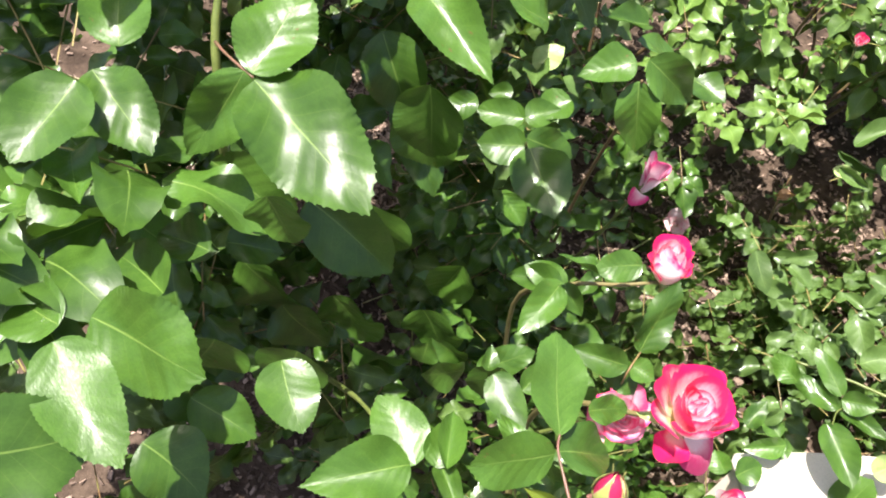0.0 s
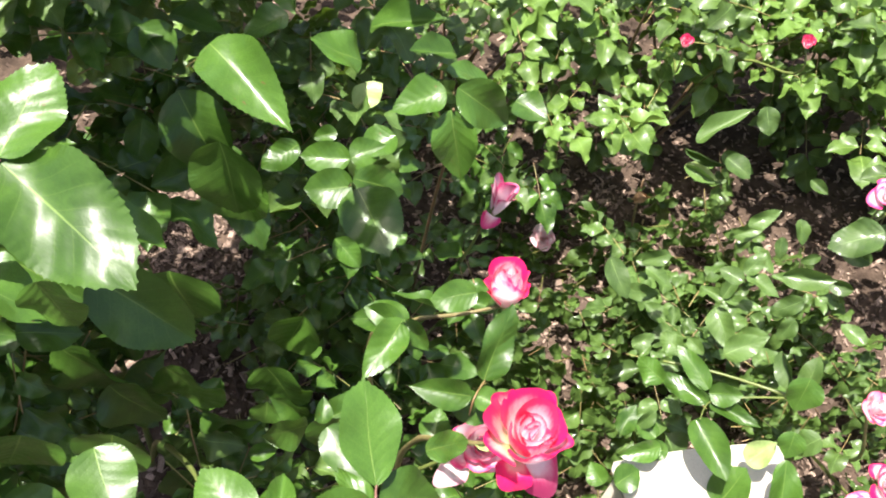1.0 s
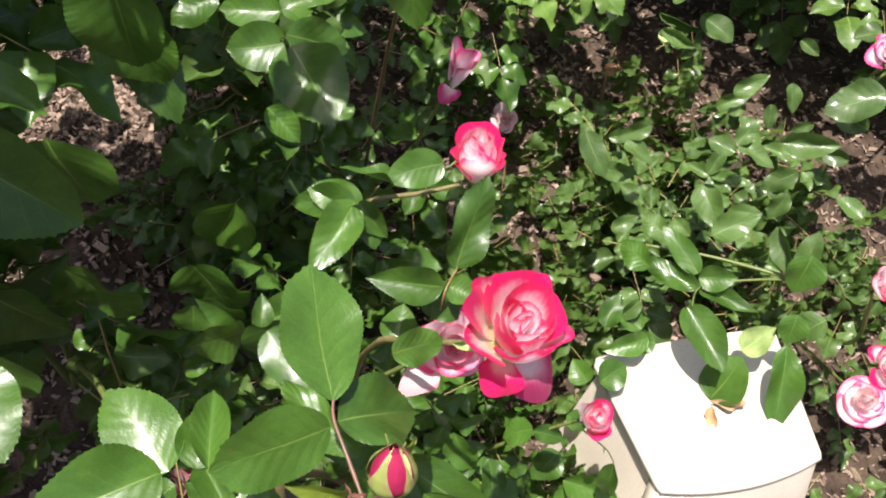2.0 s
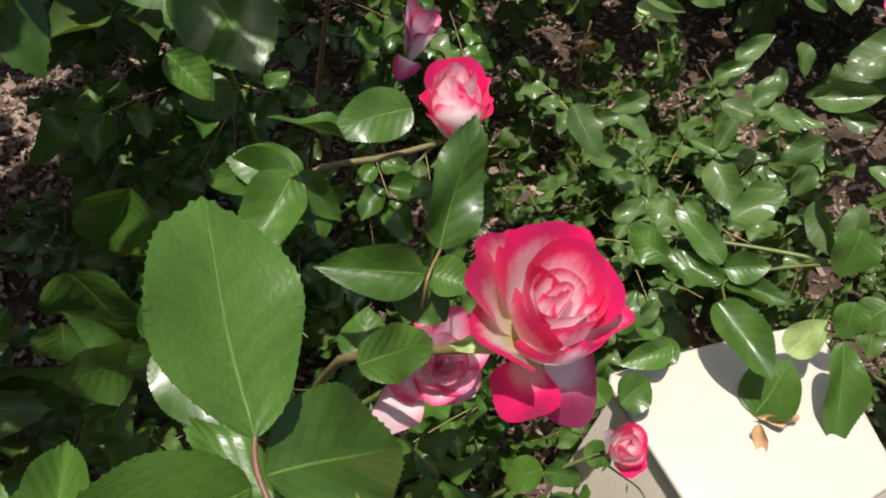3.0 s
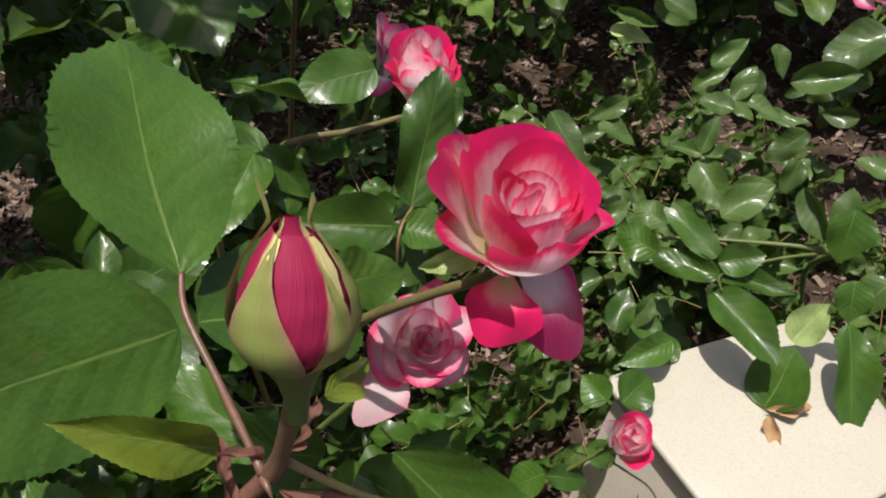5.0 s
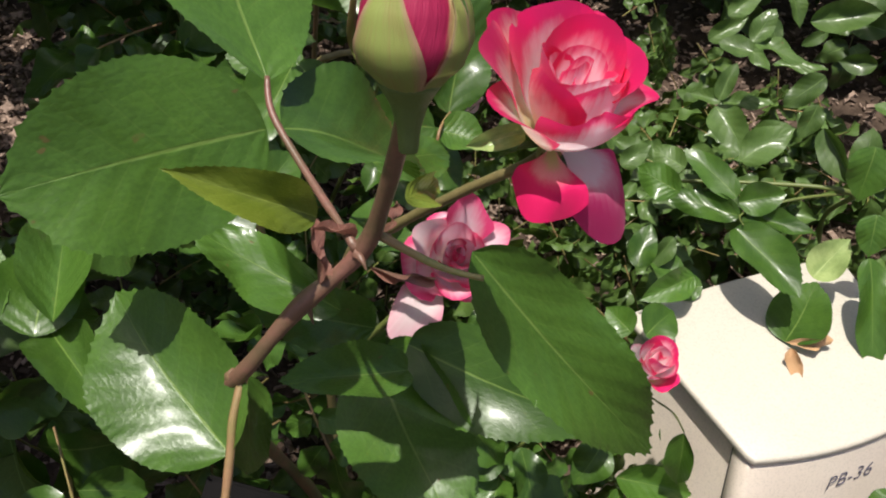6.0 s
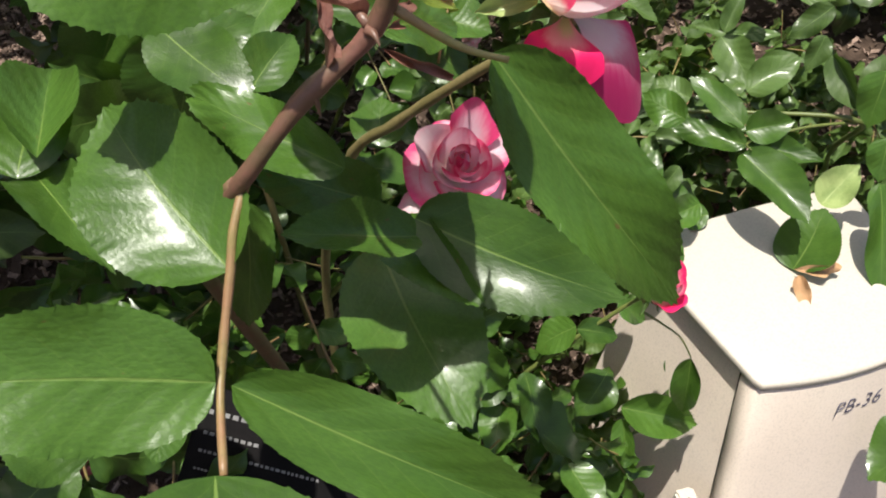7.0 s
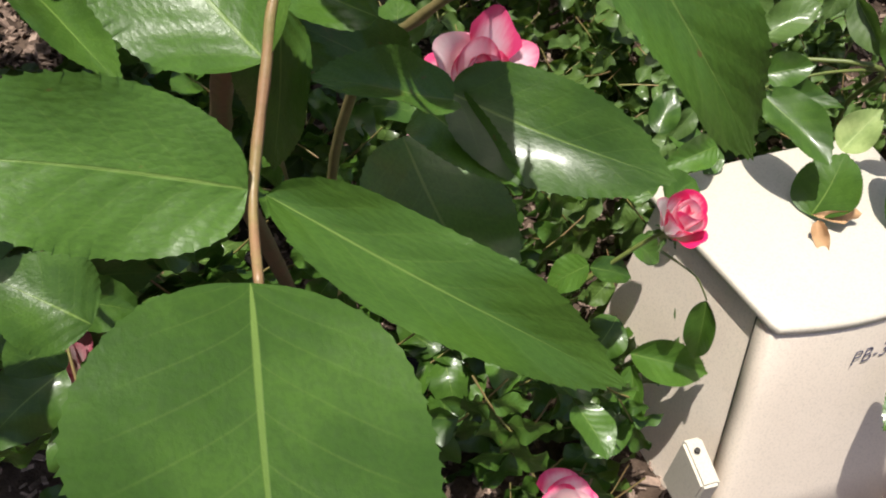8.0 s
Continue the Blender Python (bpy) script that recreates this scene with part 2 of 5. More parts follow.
# ---------------------------------------------------------------- mesh helpers
def link_mesh(name, verts, faces, mat, uvs=None, smooth=True):
    me = bpy.data.meshes.new(name)
    me.from_pydata(verts, [], faces)
    if uvs is not None:
        layer = me.uv_layers.new(name="uv")
        flat = np.array([uvs[i] for f in faces for i in f], dtype=np.float32).ravel()
        layer.data.foreach_set("uv", flat)
    if smooth:
        me.polygons.foreach_set("use_smooth", [True] * len(me.polygons))
    me.materials.append(mat)
    me.update()
    return me


def child(name, me, parent, m=None, label=""):
    """A mesh object under a thing; m is its pose in the world."""
    ob = new(name, me)
    ob.parent = parent
    ob.matrix_basis = parent_world(parent).inverted() @ (m if m is not None else Matrix())
    return tagged(ob, label)


def parent_world(ob):
    m = ob.matrix_basis.copy()
    while ob.parent:
        ob = ob.parent
        m = ob.matrix_basis @ m
    return m


def thing(name, place, label, category, group=""):
    ob = new(name)
    ob.empty_display_size = 0.05
    ob.matrix_basis = Matrix.Translation(place)
    return tagged(ob, label, category, group)


def tube_mesh(name, points, radii, mat, sides=8, lumps=0.0):
    """A tapering cane along smooth points, closed at both ends."""
    pts, rs = [], []
    P = [Vector(p) for p in points]
    for i in range(len(P) - 1):
        a, b, c, d = P[max(i - 1, 0)], P[i], P[i + 1], P[min(i + 2, len(P) - 1)]
        steps = 5
        for k in range(steps):
            t = k / steps
            pts.append(0.5 * ((2 * b) + (c - a) * t + (2 * a - 5 * b + 4 * c - d) * t * t + (3 * b - a - 3 * c + d) * t**3))
            rs.append(radii[i] * (1 - t) + radii[i + 1] * t)
    pts.append(P[-1])
    rs.append(radii[-1])
    verts, faces, uvs = [], [], []
    side = Vector((0.3, 0.9, 0.2))
    for i, p in enumerate(pts):
        way = (pts[min(i + 1, len(pts) - 1)] - pts[max(i - 1, 0)]).normalized()
        side = (side - way * side.dot(way)).normalized()
        other = way.cross(side)
        r = rs[i] * (1 + lumps * noise.noise(p * 90))
        for k in range(sides):
            a = 2 * math.pi * k / sides
            verts.append(p + (side * math.cos(a) + other * math.sin(a)) * r)
            uvs.append((k / sides, i / len(pts)))
    n = len(pts)
    for i in range(n - 1):
        for k in range(sides):
            faces.append((i * sides + k, i * sides + (k + 1) % sides, (i + 1) * sides + (k + 1) % sides, (i + 1) * sides + k))
    faces.append(tuple(range(sides))[::-1])
    faces.append(tuple((n - 1) * sides + k for k in range(sides)))
    return link_mesh(name, verts, faces, mat, uvs)


def cane(parent, points, r0, r1, mat=None, name="cane", label=""):
    n = len(points)
    radii = [r0 + (r1 - r0) * i / (n - 1) for i in range(n)]
    return child(name, tube_mesh(name, points, radii, mat or CANE, lumps=0.25), parent, None, label)


def thorn(parent, base, way, size=0.006):
    """A hooked prickle on a cane."""
    w = Vector(way).normalized()
    tip = Vector(base) + w * size + Vector((0, 0, -0.35 * size))
    me = tube_mesh("prickle", [Vector(base), Vector(base) + w * size * 0.5, tip], [size * 0.3, size * 0.16, size * 0.02], CANE_RED, sides=5)
    return child("prickle", me, parent, None)


# ---------------------------------------------------------------- leaves
def leaf_outline(v, low, high):
    """Half width over the length: rounded foot, tapering point; 1 at the widest."""
    v = min(1.0, max(0.0, v))
    at = low / (low + high)
    return v**low * (1.0 - v) ** high / (at**low * (1.0 - at) ** high) * min(1.0, (1.0 - v) / 0.13) ** 0.45


def leaf_geometry(rng, rows, cols, fold, droop, teeth, wave, shape=(0.52, 0.72), pleat=0.0):
    """A leaflet of unit length and width, base at the origin, tip along y."""
    verts, uvs, faces = [], [], []
    ph = rng.uniform(0, 6.28)
    bend = rng.uniform(-0.05, 0.05)
    tooth = (0.1, 1.0, -0.5)
    for j in range(rows + 1):
        v = j / rows
        w = 0.5 * leaf_outline(v, *shape) if 0 < j < rows else 0.004
        bite = 0.75 + 0.5 * rng.random()
        for i in range(cols):
            u = -1 + 2 * i / (cols - 1)
            x, y = u * w, v
            if abs(u) > 0.99 and teeth and 0.05 < v < 0.985:
                saw = tooth[j % 3] * bite
                x += math.copysign(teeth * saw, u)
                y += 0.010 * saw
            x += bend * math.sin(math.pi * v)
            z = fold * (abs(u) ** 1.5) * w * 2 - droop * v * v
            z += wave * math.sin(9.0 * v + ph + (0.8 if u > 0 else 0.0)) * abs(u) ** 1.5 * w * 2
            z += 0.35 * wave * math.sin(5.0 * v - 2.2 * u + 2 * ph) * w * 2
            # tissue bulging between the side veins
            z -= pleat * math.cos(6.2832 * 7.5 * (v - 0.26 * abs(u) ** 0.8)) * min(1.0, 4 * abs(u)) * (1 - 0.6 * abs(u) ** 3) * min(1.0, 2.5 * w)
            verts.append((x, y, z))
            uvs.append((0.5 + 0.5 * u, v))
    for j in range(rows):
        for i in range(cols - 1):
            a = j * cols + i
            faces.append((a, a + 1, a + cols + 1, a + cols))
    return verts, uvs, faces


_rng = random.Random(7)
GEO_HI = [leaf_geometry(_rng, 66, 15, f, d, 0.015, w, (lo, hi), p) for f, d, w, lo, hi, p in (
    (0.13, 0.10, 0.05, 0.50, 0.72, 0.0016), (0.08, 0.16, 0.07, 0.58, 0.95, 0.0018), (0.20, 0.07, 0.05, 0.60, 0.90, 0.0017), (0.04, 0.12, 0.08, 0.52, 0.74, 0.0034), (0.14, 0.2, 0.06, 0.58, 1.05, 0.0018), (0.03, 0.10, 0.03, 0.56, 0.62, 0.0006), (0.05, 0.14, 0.04, 0.50, 0.76, 0.0006), (0.03, 0.12, 0.05, 0.74, 0.66, 0.0005))]
GEO_MID = [leaf_geometry(_rng, 15, 5, f, d, 0.018, w, (lo, hi)) for f, d, w, lo, hi in ((0.2, 0.12, 0.10, 0.55, 0.85), (0.10, 0.20, 0.14, 0.58, 0.98), (0.3, 0.1, 0.10, 0.54, 0.8), (0.06, 0.24, 0.14, 0.58, 0.92))]
_cache = {}


def leaf_mesh(kind, i, mat):
    key = (kind, i, mat.name)
    if key not in _cache:
        verts, uvs, faces = {"hi": GEO_HI, "mid": GEO_MID}[kind][i]
        _cache[key] = link_mesh("leaflet", verts, faces, mat, uvs)
    return _cache[key]


def leaf_pose(base, tip, width, normal):
    base, tip = Vector(base), Vector(tip)
    y = tip - base
    size = y.length
    y.normalize()
    z = Vector(normal)
    z = (z - y * z.dot(y)).normalized()
    x = y.cross(z)
    m = Matrix.Identity(4)
    for r in range(3):
        m[r][0], m[r][1], m[r][2], m[r][3] = x[r] * width, y[r] * size, z[r] * size, base[r]
    return m


_pick = random.Random(21)


def leaflet(bush, base, tip, width, normal, mat=None, kind="hi", label="", form=None):
    """One leaflet at its measured base and tip."""
    i = _pick.choice((0, 1, 2, 3, 4, 4, 6)) if kind == "hi" else _pick.randrange(len(GEO_MID))
    i = i if form is None else form
    return child("leaflet", leaf_mesh(kind, i, mat or LEAF), bush, leaf_pose(base, tip, width, normal), label)


class Joined:
    """Collects leaflets that are too many to pick apart into one mesh."""

    def __init__(self):
        self.v, self.uv, self.f = [], [], []

    def add(self, geo, m):
        verts, uvs, faces = geo
        at = len(self.v)
        self.v += [tuple(m @ Vector(p)) for p in verts]
        self.uv += uvs
        self.f += [tuple(at + k for k in f) for f in faces]


def compound_leaf(rng, root, way, normal, size):
    """Poses of the five leaflets of a rose leaf, and the points of its stalk."""
    y = Vector(way).normalized()
    z = Vector(normal)
    z = (z - y * z.dot(y)).normalized()
    x = y.cross(z)
    root = Vector(root)
    out = []

    def one(at, ang, s):
        d = y * math.cos(ang) + x * math.sin(ang)
        d = (d + z * rng.uniform(-0.25, 0.12)).normalized()
        n = (z + x * rng.uniform(-0.35, 0.35) + y * rng.uniform(-0.3, 0.3)).normalized()
        out.append(leaf_pose(at + d * 0.06 * size, at + d * s * size, s * size * rng.uniform(0.54, 0.68), n))

    sag = z * -0.1 * size
    p1, p2, p3 = root + y * 0.55 * size, root + y * 1.05 * size + sag * 0.5, root + y * 1.3 * size + sag
    for sgn in (-1, 1):
        one(p1, sgn * rng.uniform(1.0, 1.35), 0.72 * rng.uniform(0.85, 1.1))
        one(p2, sgn * rng.uniform(0.85, 1.2), 0.92 * rng.uniform(0.85, 1.1))
    one(p3, rng.uniform(-0.15, 0.15), 1.05 * rng.uniform(0.9, 1.1))
    return out, [root, p1, p2, p3]


def foliage(bush, rng, count, centre, half, size, picked, kind, mat, tilt=0.7, keep=None, stalks=True, lean=(0.0, -0.02, 1.0)):
    """Compound leaves through an ellipsoid; the first ones are parts, the rest one mesh."""
    rest, stems = Joined(), []
    done = 0
    c, h = Vector(centre), Vector(half)
    guard = 0
    while done < count and guard < count * 20:
        guard += 1
        d = Vector((rng.gauss(0, 1), rng.gauss(0, 1), rng.gauss(0, 1))).normalized() * rng.random() ** 0.42
        p = c + Vector((d.x * h.x, d.y * h.y, d.z * h.z))
        if p.z < ground_height(p.x, p.y) + 0.03 or (keep and not keep(p)):
            continue
        a = rng.uniform(0, 6.28)
        way = Vector((math.cos(a), math.sin(a), rng.uniform(-0.35, 0.35)))
        way = (way + d * 0.7).normalized()
        normal = Vector(lean) + Vector((rng.gauss(0, tilt * 0.45), rng.gauss(0, tilt * 0.45), 0.0))
        if lean[2] < 0.5:
            way = (way * 0.6 + Vector((0, 0, -0.8))).normalized()
        s = size * rng.uniform(0.7, 1.25)
        poses, stalk = compound_leaf(rng, p, way, normal, s)
        for m in poses:
            if done < picked:
                i = rng.randrange(4)
                child("leaflet", leaf_mesh(kind, i, mat), bush, m)
            else:
                rest.add(GEO_MID[rng.randrange(4)], m)
            done += 1
        stems.append(stalk)
    if rest.f:
        ob = child("foliage", link_mesh("foliage", rest.v, rest.f, LEAF_FILL, rest.uv), bush)
        tagged(ob, "dense small green leaves", kind="stuff")
    if stalks and stems:
        v, f = [], []
        for s in stems:
            for a, b in zip(s, s[1:]):
                w = (b - a).normalized()
                sd = w.orthogonal().normalized() * 0.0011
                ot = w.cross(sd)
                at = len(v)
                for q in (a, b):
                    v += [q + sd, q - 0.5 * sd + 0.87 * ot, q - 0.5 * sd - 0.87 * ot]
                f += [(at, at + 1, at + 4, at + 3), (at + 1, at + 2, at + 5, at + 4), (at + 2, at, at + 3, at + 5)]
        tagged(child("stalk", link_mesh("stalk", v, f, RACHIS), bush), "thin green leaf stalks", kind="stuff")


# ---------------------------------------------------------------- roses
def petal_mesh(rng, r0, R, H, omega, reflex, curl, mat, rows=10, cols=11, tuck=0.06, ruffle=0.03):
    """One petal of a bowl round z: base at r0, widest at R, rim at height H."""
    verts, uvs, faces = [], [], []
    ph, ph2 = rng.uniform(0, 6.28), rng.uniform(0, 6.28)
    om = radians(omega)
    for j in range(rows + 1):
        for i in range(cols):
            u = -1 + 2 * i / (cols - 1)
            v = j / rows * (1 - 0.20 * abs(u) ** 2.6)
            v *= 1 + 0.035 * math.sin(3 * u + ph) * (j / rows)
            wide = math.sin(math.pi * min(0.96, 0.14 + 0.56 * v)) ** 0.8
            th = u * om * wide
            over = max(0.0, v - 0.55) / 0.45
            r = r0 + (R - r0) * math.sin(v * math.pi / 2) ** 0.75 + reflex * over**2 + tuck * u * (0.4 + v) * R
            r += ruffle * math.sin(4.2 * u + ph2) * over
            z = H * v - curl * over**2.2 + 0.4 * ruffle * math.cos(5.3 * u + ph) * over
            verts.append((r * math.cos(th), r * math.sin(th), z))
            uvs.append((0.5 + 0.5 * u, j / rows))
    for j in range(rows):
        for i in range(cols - 1):
            a = j * cols + i
            faces.append((a, a + 1, a + cols + 1, a + cols))
    return link_mesh("petal", verts, faces, mat, uvs)


def bloom(bush, place, axis, radius, layers, seed, label, mats, spin=0.0, extra=()):
    """An open rose: petals in rings, each a mesh of its own under the bloom's green cup."""
    rng = random.Random(seed)
    z = Vector(axis).normalized()
    x = Vector((1, 0, 0))
    x = (x - z * x.dot(z)).normalized()
    y = z.cross(x)
    frame_m = Matrix.Identity(4)
    for r in range(3):
        frame_m[r][0], frame_m[r][1], frame_m[r][2], frame_m[r][3] = x[r] * radius, y[r] * radius, z[r] * radius, place[r]
    # the cup: a small green receptacle under the petals
    cup = tube_mesh("bloom", [(0, 0, -0.42), (0, 0, -0.25), (0, 0, -0.08), (0, 0, 0.06)], [0.07, 0.15, 0.17, 0.10], SEPAL, sides=10)
    head = child("bloom", cup, bush, frame_m, label)
    turn = spin
    total = len(layers)
    for k, (count, r0, R, H, omega, reflex, curl) in enumerate(layers):
        for i in range(count):
            a = turn + 2 * math.pi * i / count + rng.uniform(-0.14, 0.14)
            mat = mats[0] if k < total * 0.5 else mats[1]
            me = petal_mesh(rng, r0, R * rng.uniform(0.92, 1.08), H * rng.uniform(0.90, 1.08), omega, reflex * rng.uniform(0.6, 1.4), curl * rng.uniform(0.6, 1.4), mat)
            tip = Matrix.Rotation(a, 4, "Z") @ Matrix.Rotation(rng.uniform(-0.11, 0.09), 4, "Y")
            child("petal", me, head, frame_m @ tip)
        turn += 2.4
    for a, r0, R, H, omega, reflex, curl, *own in extra:
        me = petal_mesh(rng, r0, R, H, omega, reflex, curl, own[0] if own else mats[1], rows=14, cols=15, tuck=0.05 if own else 0.06, ruffle=0.08)
        child("petal", me, head, frame_m @ Matrix.Rotation(a, 4, "Z"))
    for i in range(5):
        a = 2 * math.pi * i / 5 + 0.4
        w = Matrix.Rotation(a, 4, "Z")
        base, tipv = Vector((0.12, 0, -0.1)), Vector((0.62, 0, -0.42 + 0.2 * rng.random()))
        child("sepal", leaf_mesh("mid", i % 3, LEAF_YOUNG), head, frame_m @ w @ leaf_pose(base, tipv, 0.16, (0.2, 0, 1)))
    return head


HEART = [(3, 0.02, 0.16, 1.20, 112, -0.02, 0.0), (3, 0.03, 0.32, 1.34, 96, 0.03, 0.0), (3, 0.04, 0.48, 1.42, 82, 0.06, 0.0)]
# angle, foot, reach, height, half width, reflex, curl
GRAND = ((1.75, 0.06, 0.66, 1.45, 72, 0.22, 0.06), (0.15, 0.06, 0.54, 1.39, 62, 0.18, 0.05), (-1.25, 0.06, 0.60, 1.28, 66, -0.14, 0.0, PETAL_IN),
         (-2.55, 0.06, 0.60, 1.29, 56, -0.06, 0.0, PETAL_GOLD), (2.45, 0.08, 0.80, 1.45, 27, 0.26, 0.02, PETAL_GOLD), (2.95, 0.08, 0.84, 1.45, 32, 0.30, 0.03, PETAL_GOLD),
         (-2.70, 0.09, 0.80, 1.06, 44, 0.26, 0.10, PETAL_GOLD), (-1.40, 0.09, 0.74, 0.98, 60, -0.14, 0.0, PETAL_IN), (-0.35, 0.09, 0.62, 1.06, 42, 0.26, 0.12),
         (1.15, 0.08, 0.64, 1.35, 46, 0.20, 0.10), (-1.85, 0.1, 0.80, 0.02, 36, 0.20, 0.42, PETAL_DEEP), (-0.72, 0.1, 0.88, -0.20, 42, 0.26, 0.66, PETAL_HANG))
TALL = [(3, 0.02, 0.16, 1.52, 112, -0.02, 0.0), (3, 0.04, 0.34, 1.64, 92, -0.12, 0.0), (3, 0.06, 0.52, 1.55, 80, -0.18, 0.0), (3, 0.08, 0.64, 1.36, 70, -0.18, 0.0)]
FULL = [(3, 0.02, 0.18, 1.00, 118, -0.13, 0.0), (3, 0.03, 0.30, 0.95, 100, -0.07, 0.0), (4, 0.04, 0.46, 0.85, 80, 0.0, 0.01), (5, 0.05, 0.72, 0.62, 60, 0.08, 0.05), (5, 0.07, 0.95, 0.36, 52, 0.12, 0.12)]
HALF = [(3, 0.02, 0.20, 1.22, 118, -0.14, 0.0), (3, 0.03, 0.33, 1.16, 100, -0.06, 0.0), (4, 0.05, 0.50, 1.02, 80, 0.04, 0.02), (5, 0.06, 0.70, 0.80, 62, 0.16, 0.12), (3, 0.08, 0.90, 0.52, 50, 0.25, 0.3)]
SMALL = [(3, 0.02, 0.16, 1.15, 110, 0.02, 0.0), (4, 0.04, 0.34, 1.2, 84, 0.08, 0.03), (5, 0.06, 0.55, 1.1, 66, 0.2, 0.1), (4, 0.08, 0.75, 0.9, 55, 0.3, 0.2)]
WILT = [(3, 0.04, 0.24, 1.9, 110, 0.0, 0.0), (3, 0.06, 0.40, 2.15, 76, 0.06, 0.0), (3, 0.08, 0.55, 1.8, 52, 0.25, 0.1), (2, 0.1, 0.72, 0.7, 40, 0.3, 0.6)]
TIGHT = [(3, 0.05, 0.3, 1.5, 120, -0.05, 0.0), (4, 0.08, 0.48, 1.55, 80, 0.03, 0.0), (4, 0.1, 0.62, 1.35, 66, 0.16, 0.08)]


def bud_profile(z):
    """Radius of the bud over its height."""
    knots = ((-0.3, 0.22), (-0.1, 0.42), (0.0, 0.60), (0.12, 0.86), (0.28, 0.97), (0.5, 0.91), (0.7, 0.73), (0.86, 0.49), (0.96, 0.30), (1.04, 0.16), (1.6, 0.08))
    for (a, p), (b, q) in zip(knots, knots[1:]):
        if z <= b:
            t = (z - a) / (b - a)
            return p + (q - p) * t * t * (3 - 2 * t) * 0.5 + (q - p) * t * 0.5
    return 0.1


def rose_bud(bush, place, axis, length, width, seed, label):
    """A closed bud: wrapped petals, long sepals and a green hip on its stalk."""
    rng = random.Random(seed)
    z = Vector(axis).normalized()
    x = Vector((1, 0.2, 0))
    x = (x - z * x.dot(z)).normalized()
    y = z.cross(x)
    m = Matrix.Identity(4)
    for r in range(3):
        m[r][0], m[r][1], m[r][2], m[r][3] = x[r] * width * 0.5, y[r] * width * 0.5, z[r] * length, place[r]
    hip = tube_mesh("bud", [(0, 0, -0.62), (0, 0, -0.42), (0, 0, -0.22), (0, 0, -0.05), (0, 0, 0.10)], [0.17, 0.21, 0.34, 0.58, 0.5], HIP, sides=18)
    head = child("bud", hip, bush, m, label)

    def sheet(name, rows, cols, width_at, z0, z1, lift, twist, mat, flare=0.0):
        verts, uvs, faces = [], [], []
        ph = rng.uniform(0, 6.28)
        for j in range(rows + 1):
            v = j / rows
            w = width_at(v)
            for i in range(cols):
                u = -1 + 2 * i / (cols - 1)
                zz = z0 + (z1 - z0) * v * (1 - 0.05 * abs(u) ** 2 * v)
                th = u * w + twist * v + 0.04 * math.sin(5 * v + ph)
                r = bud_profile(zz) * lift[0] + lift[1] * (1 + u) + flare * max(0.0, v - 0.55) ** 2
                r += 0.02 * math.sin(7 * v + 3 * u + ph)
                verts.append((r * math.cos(th), r * math.sin(th), zz))
                uvs.append((0.5 + 0.5 * u, v))
        for j in range(rows):
            for i in range(cols - 1):
                a = j * cols + i
                faces.append((a, a + 1, a + cols + 1, a + cols))
        return link_mesh(name, verts, faces, mat, uvs)

    for i in range(4):
        top = 1.05 - 0.03 * i
        child("petal", sheet("petal", 16, 13, lambda v: 1.15 + 0.15 * v, 0.0, top, (0.86 + 0.02 * i, 0.035), 0.35, BUD_PETAL), head, m @ Matrix.Rotation(i * 1.65 + 0.9, 4, "Z"))
    child("petal", sheet("petal", 10, 9, lambda v: 1.4, 0.5, 1.10, (0.55, 0.05), 0.8, BUD_PETAL), head, m @ Matrix.Rotation(4.0, 4, "Z"))

    def sepal_width(v):
        return 0.62 * (1 - v) ** 0.85 * (0.75 + 0.25 * math.cos(2.2 * v)) + 0.02

    for a, z1, flare, wide in ((-2.42, 1.10, 0.0, 1.45), (-1.06, 0.84, 0.0, 0.74), (-0.40, 1.25, 1.1, 0.85), (1.05, 1.1, 0.5, 1.0), (2.55, 1.34, 1.5, 0.6)):
        me = sheet("sepal", 18, 9, lambda v: sepal_width(v) * wide, -0.08, z1, (1.08, 0.01), 0.12, BUD_SEPAL, flare)
        child("sepal", me, head, m @ Matrix.Rotation(a, 4, "Z"), "olive sepal with pinkish edges")
    return head


# ---------------------------------------------------------------- ground
def ground_height(x, y):
    mound = 0.10 * min(1.0, max(0.0, (y - 0.75) / 0.6)) * min(1.0, max(0.0, (0.7 - x) / 0.8))
    return mound + 0.018 * noise.noise(Vector((x * 3, y * 3, 0))) + 0.008 * noise.noise(Vector((x * 11, y * 11, 4)))


def build_ground():
    """One sheet, fine near the bed and coarse out to the horizon."""
    xs = sorted(set([-400, -120, -40, -14, -6, -3.5] + [round(-2.4 + 0.06 * i, 3) for i in range(90)] + [4, 7, 15, 40, 120, 400]))
    ys = sorted(set([-400, -120, -40, -14, -6, -3, -1.5] + [round(-0.8 + 0.06 * i, 3) for i in range(80)] + [5, 8, 16, 40, 120, 400]))
    verts = [(x, y, ground_height(x, y) if abs(x) < 3 and abs(y) < 4.2 else 0.0) for y in ys for x in xs]
    n = len(xs)
    faces = [(j * n + i, j * n + i + 1, (j + 1) * n + i + 1, (j + 1) * n + i) for j in range(len(ys) - 1) for i in range(n - 1)]
    ob = new("ground", link_mesh("ground", verts, faces, SOIL))
    tagged(ob, "brown bark mulch ground under the rose bushes", "ground", kind="structure")


build_ground()


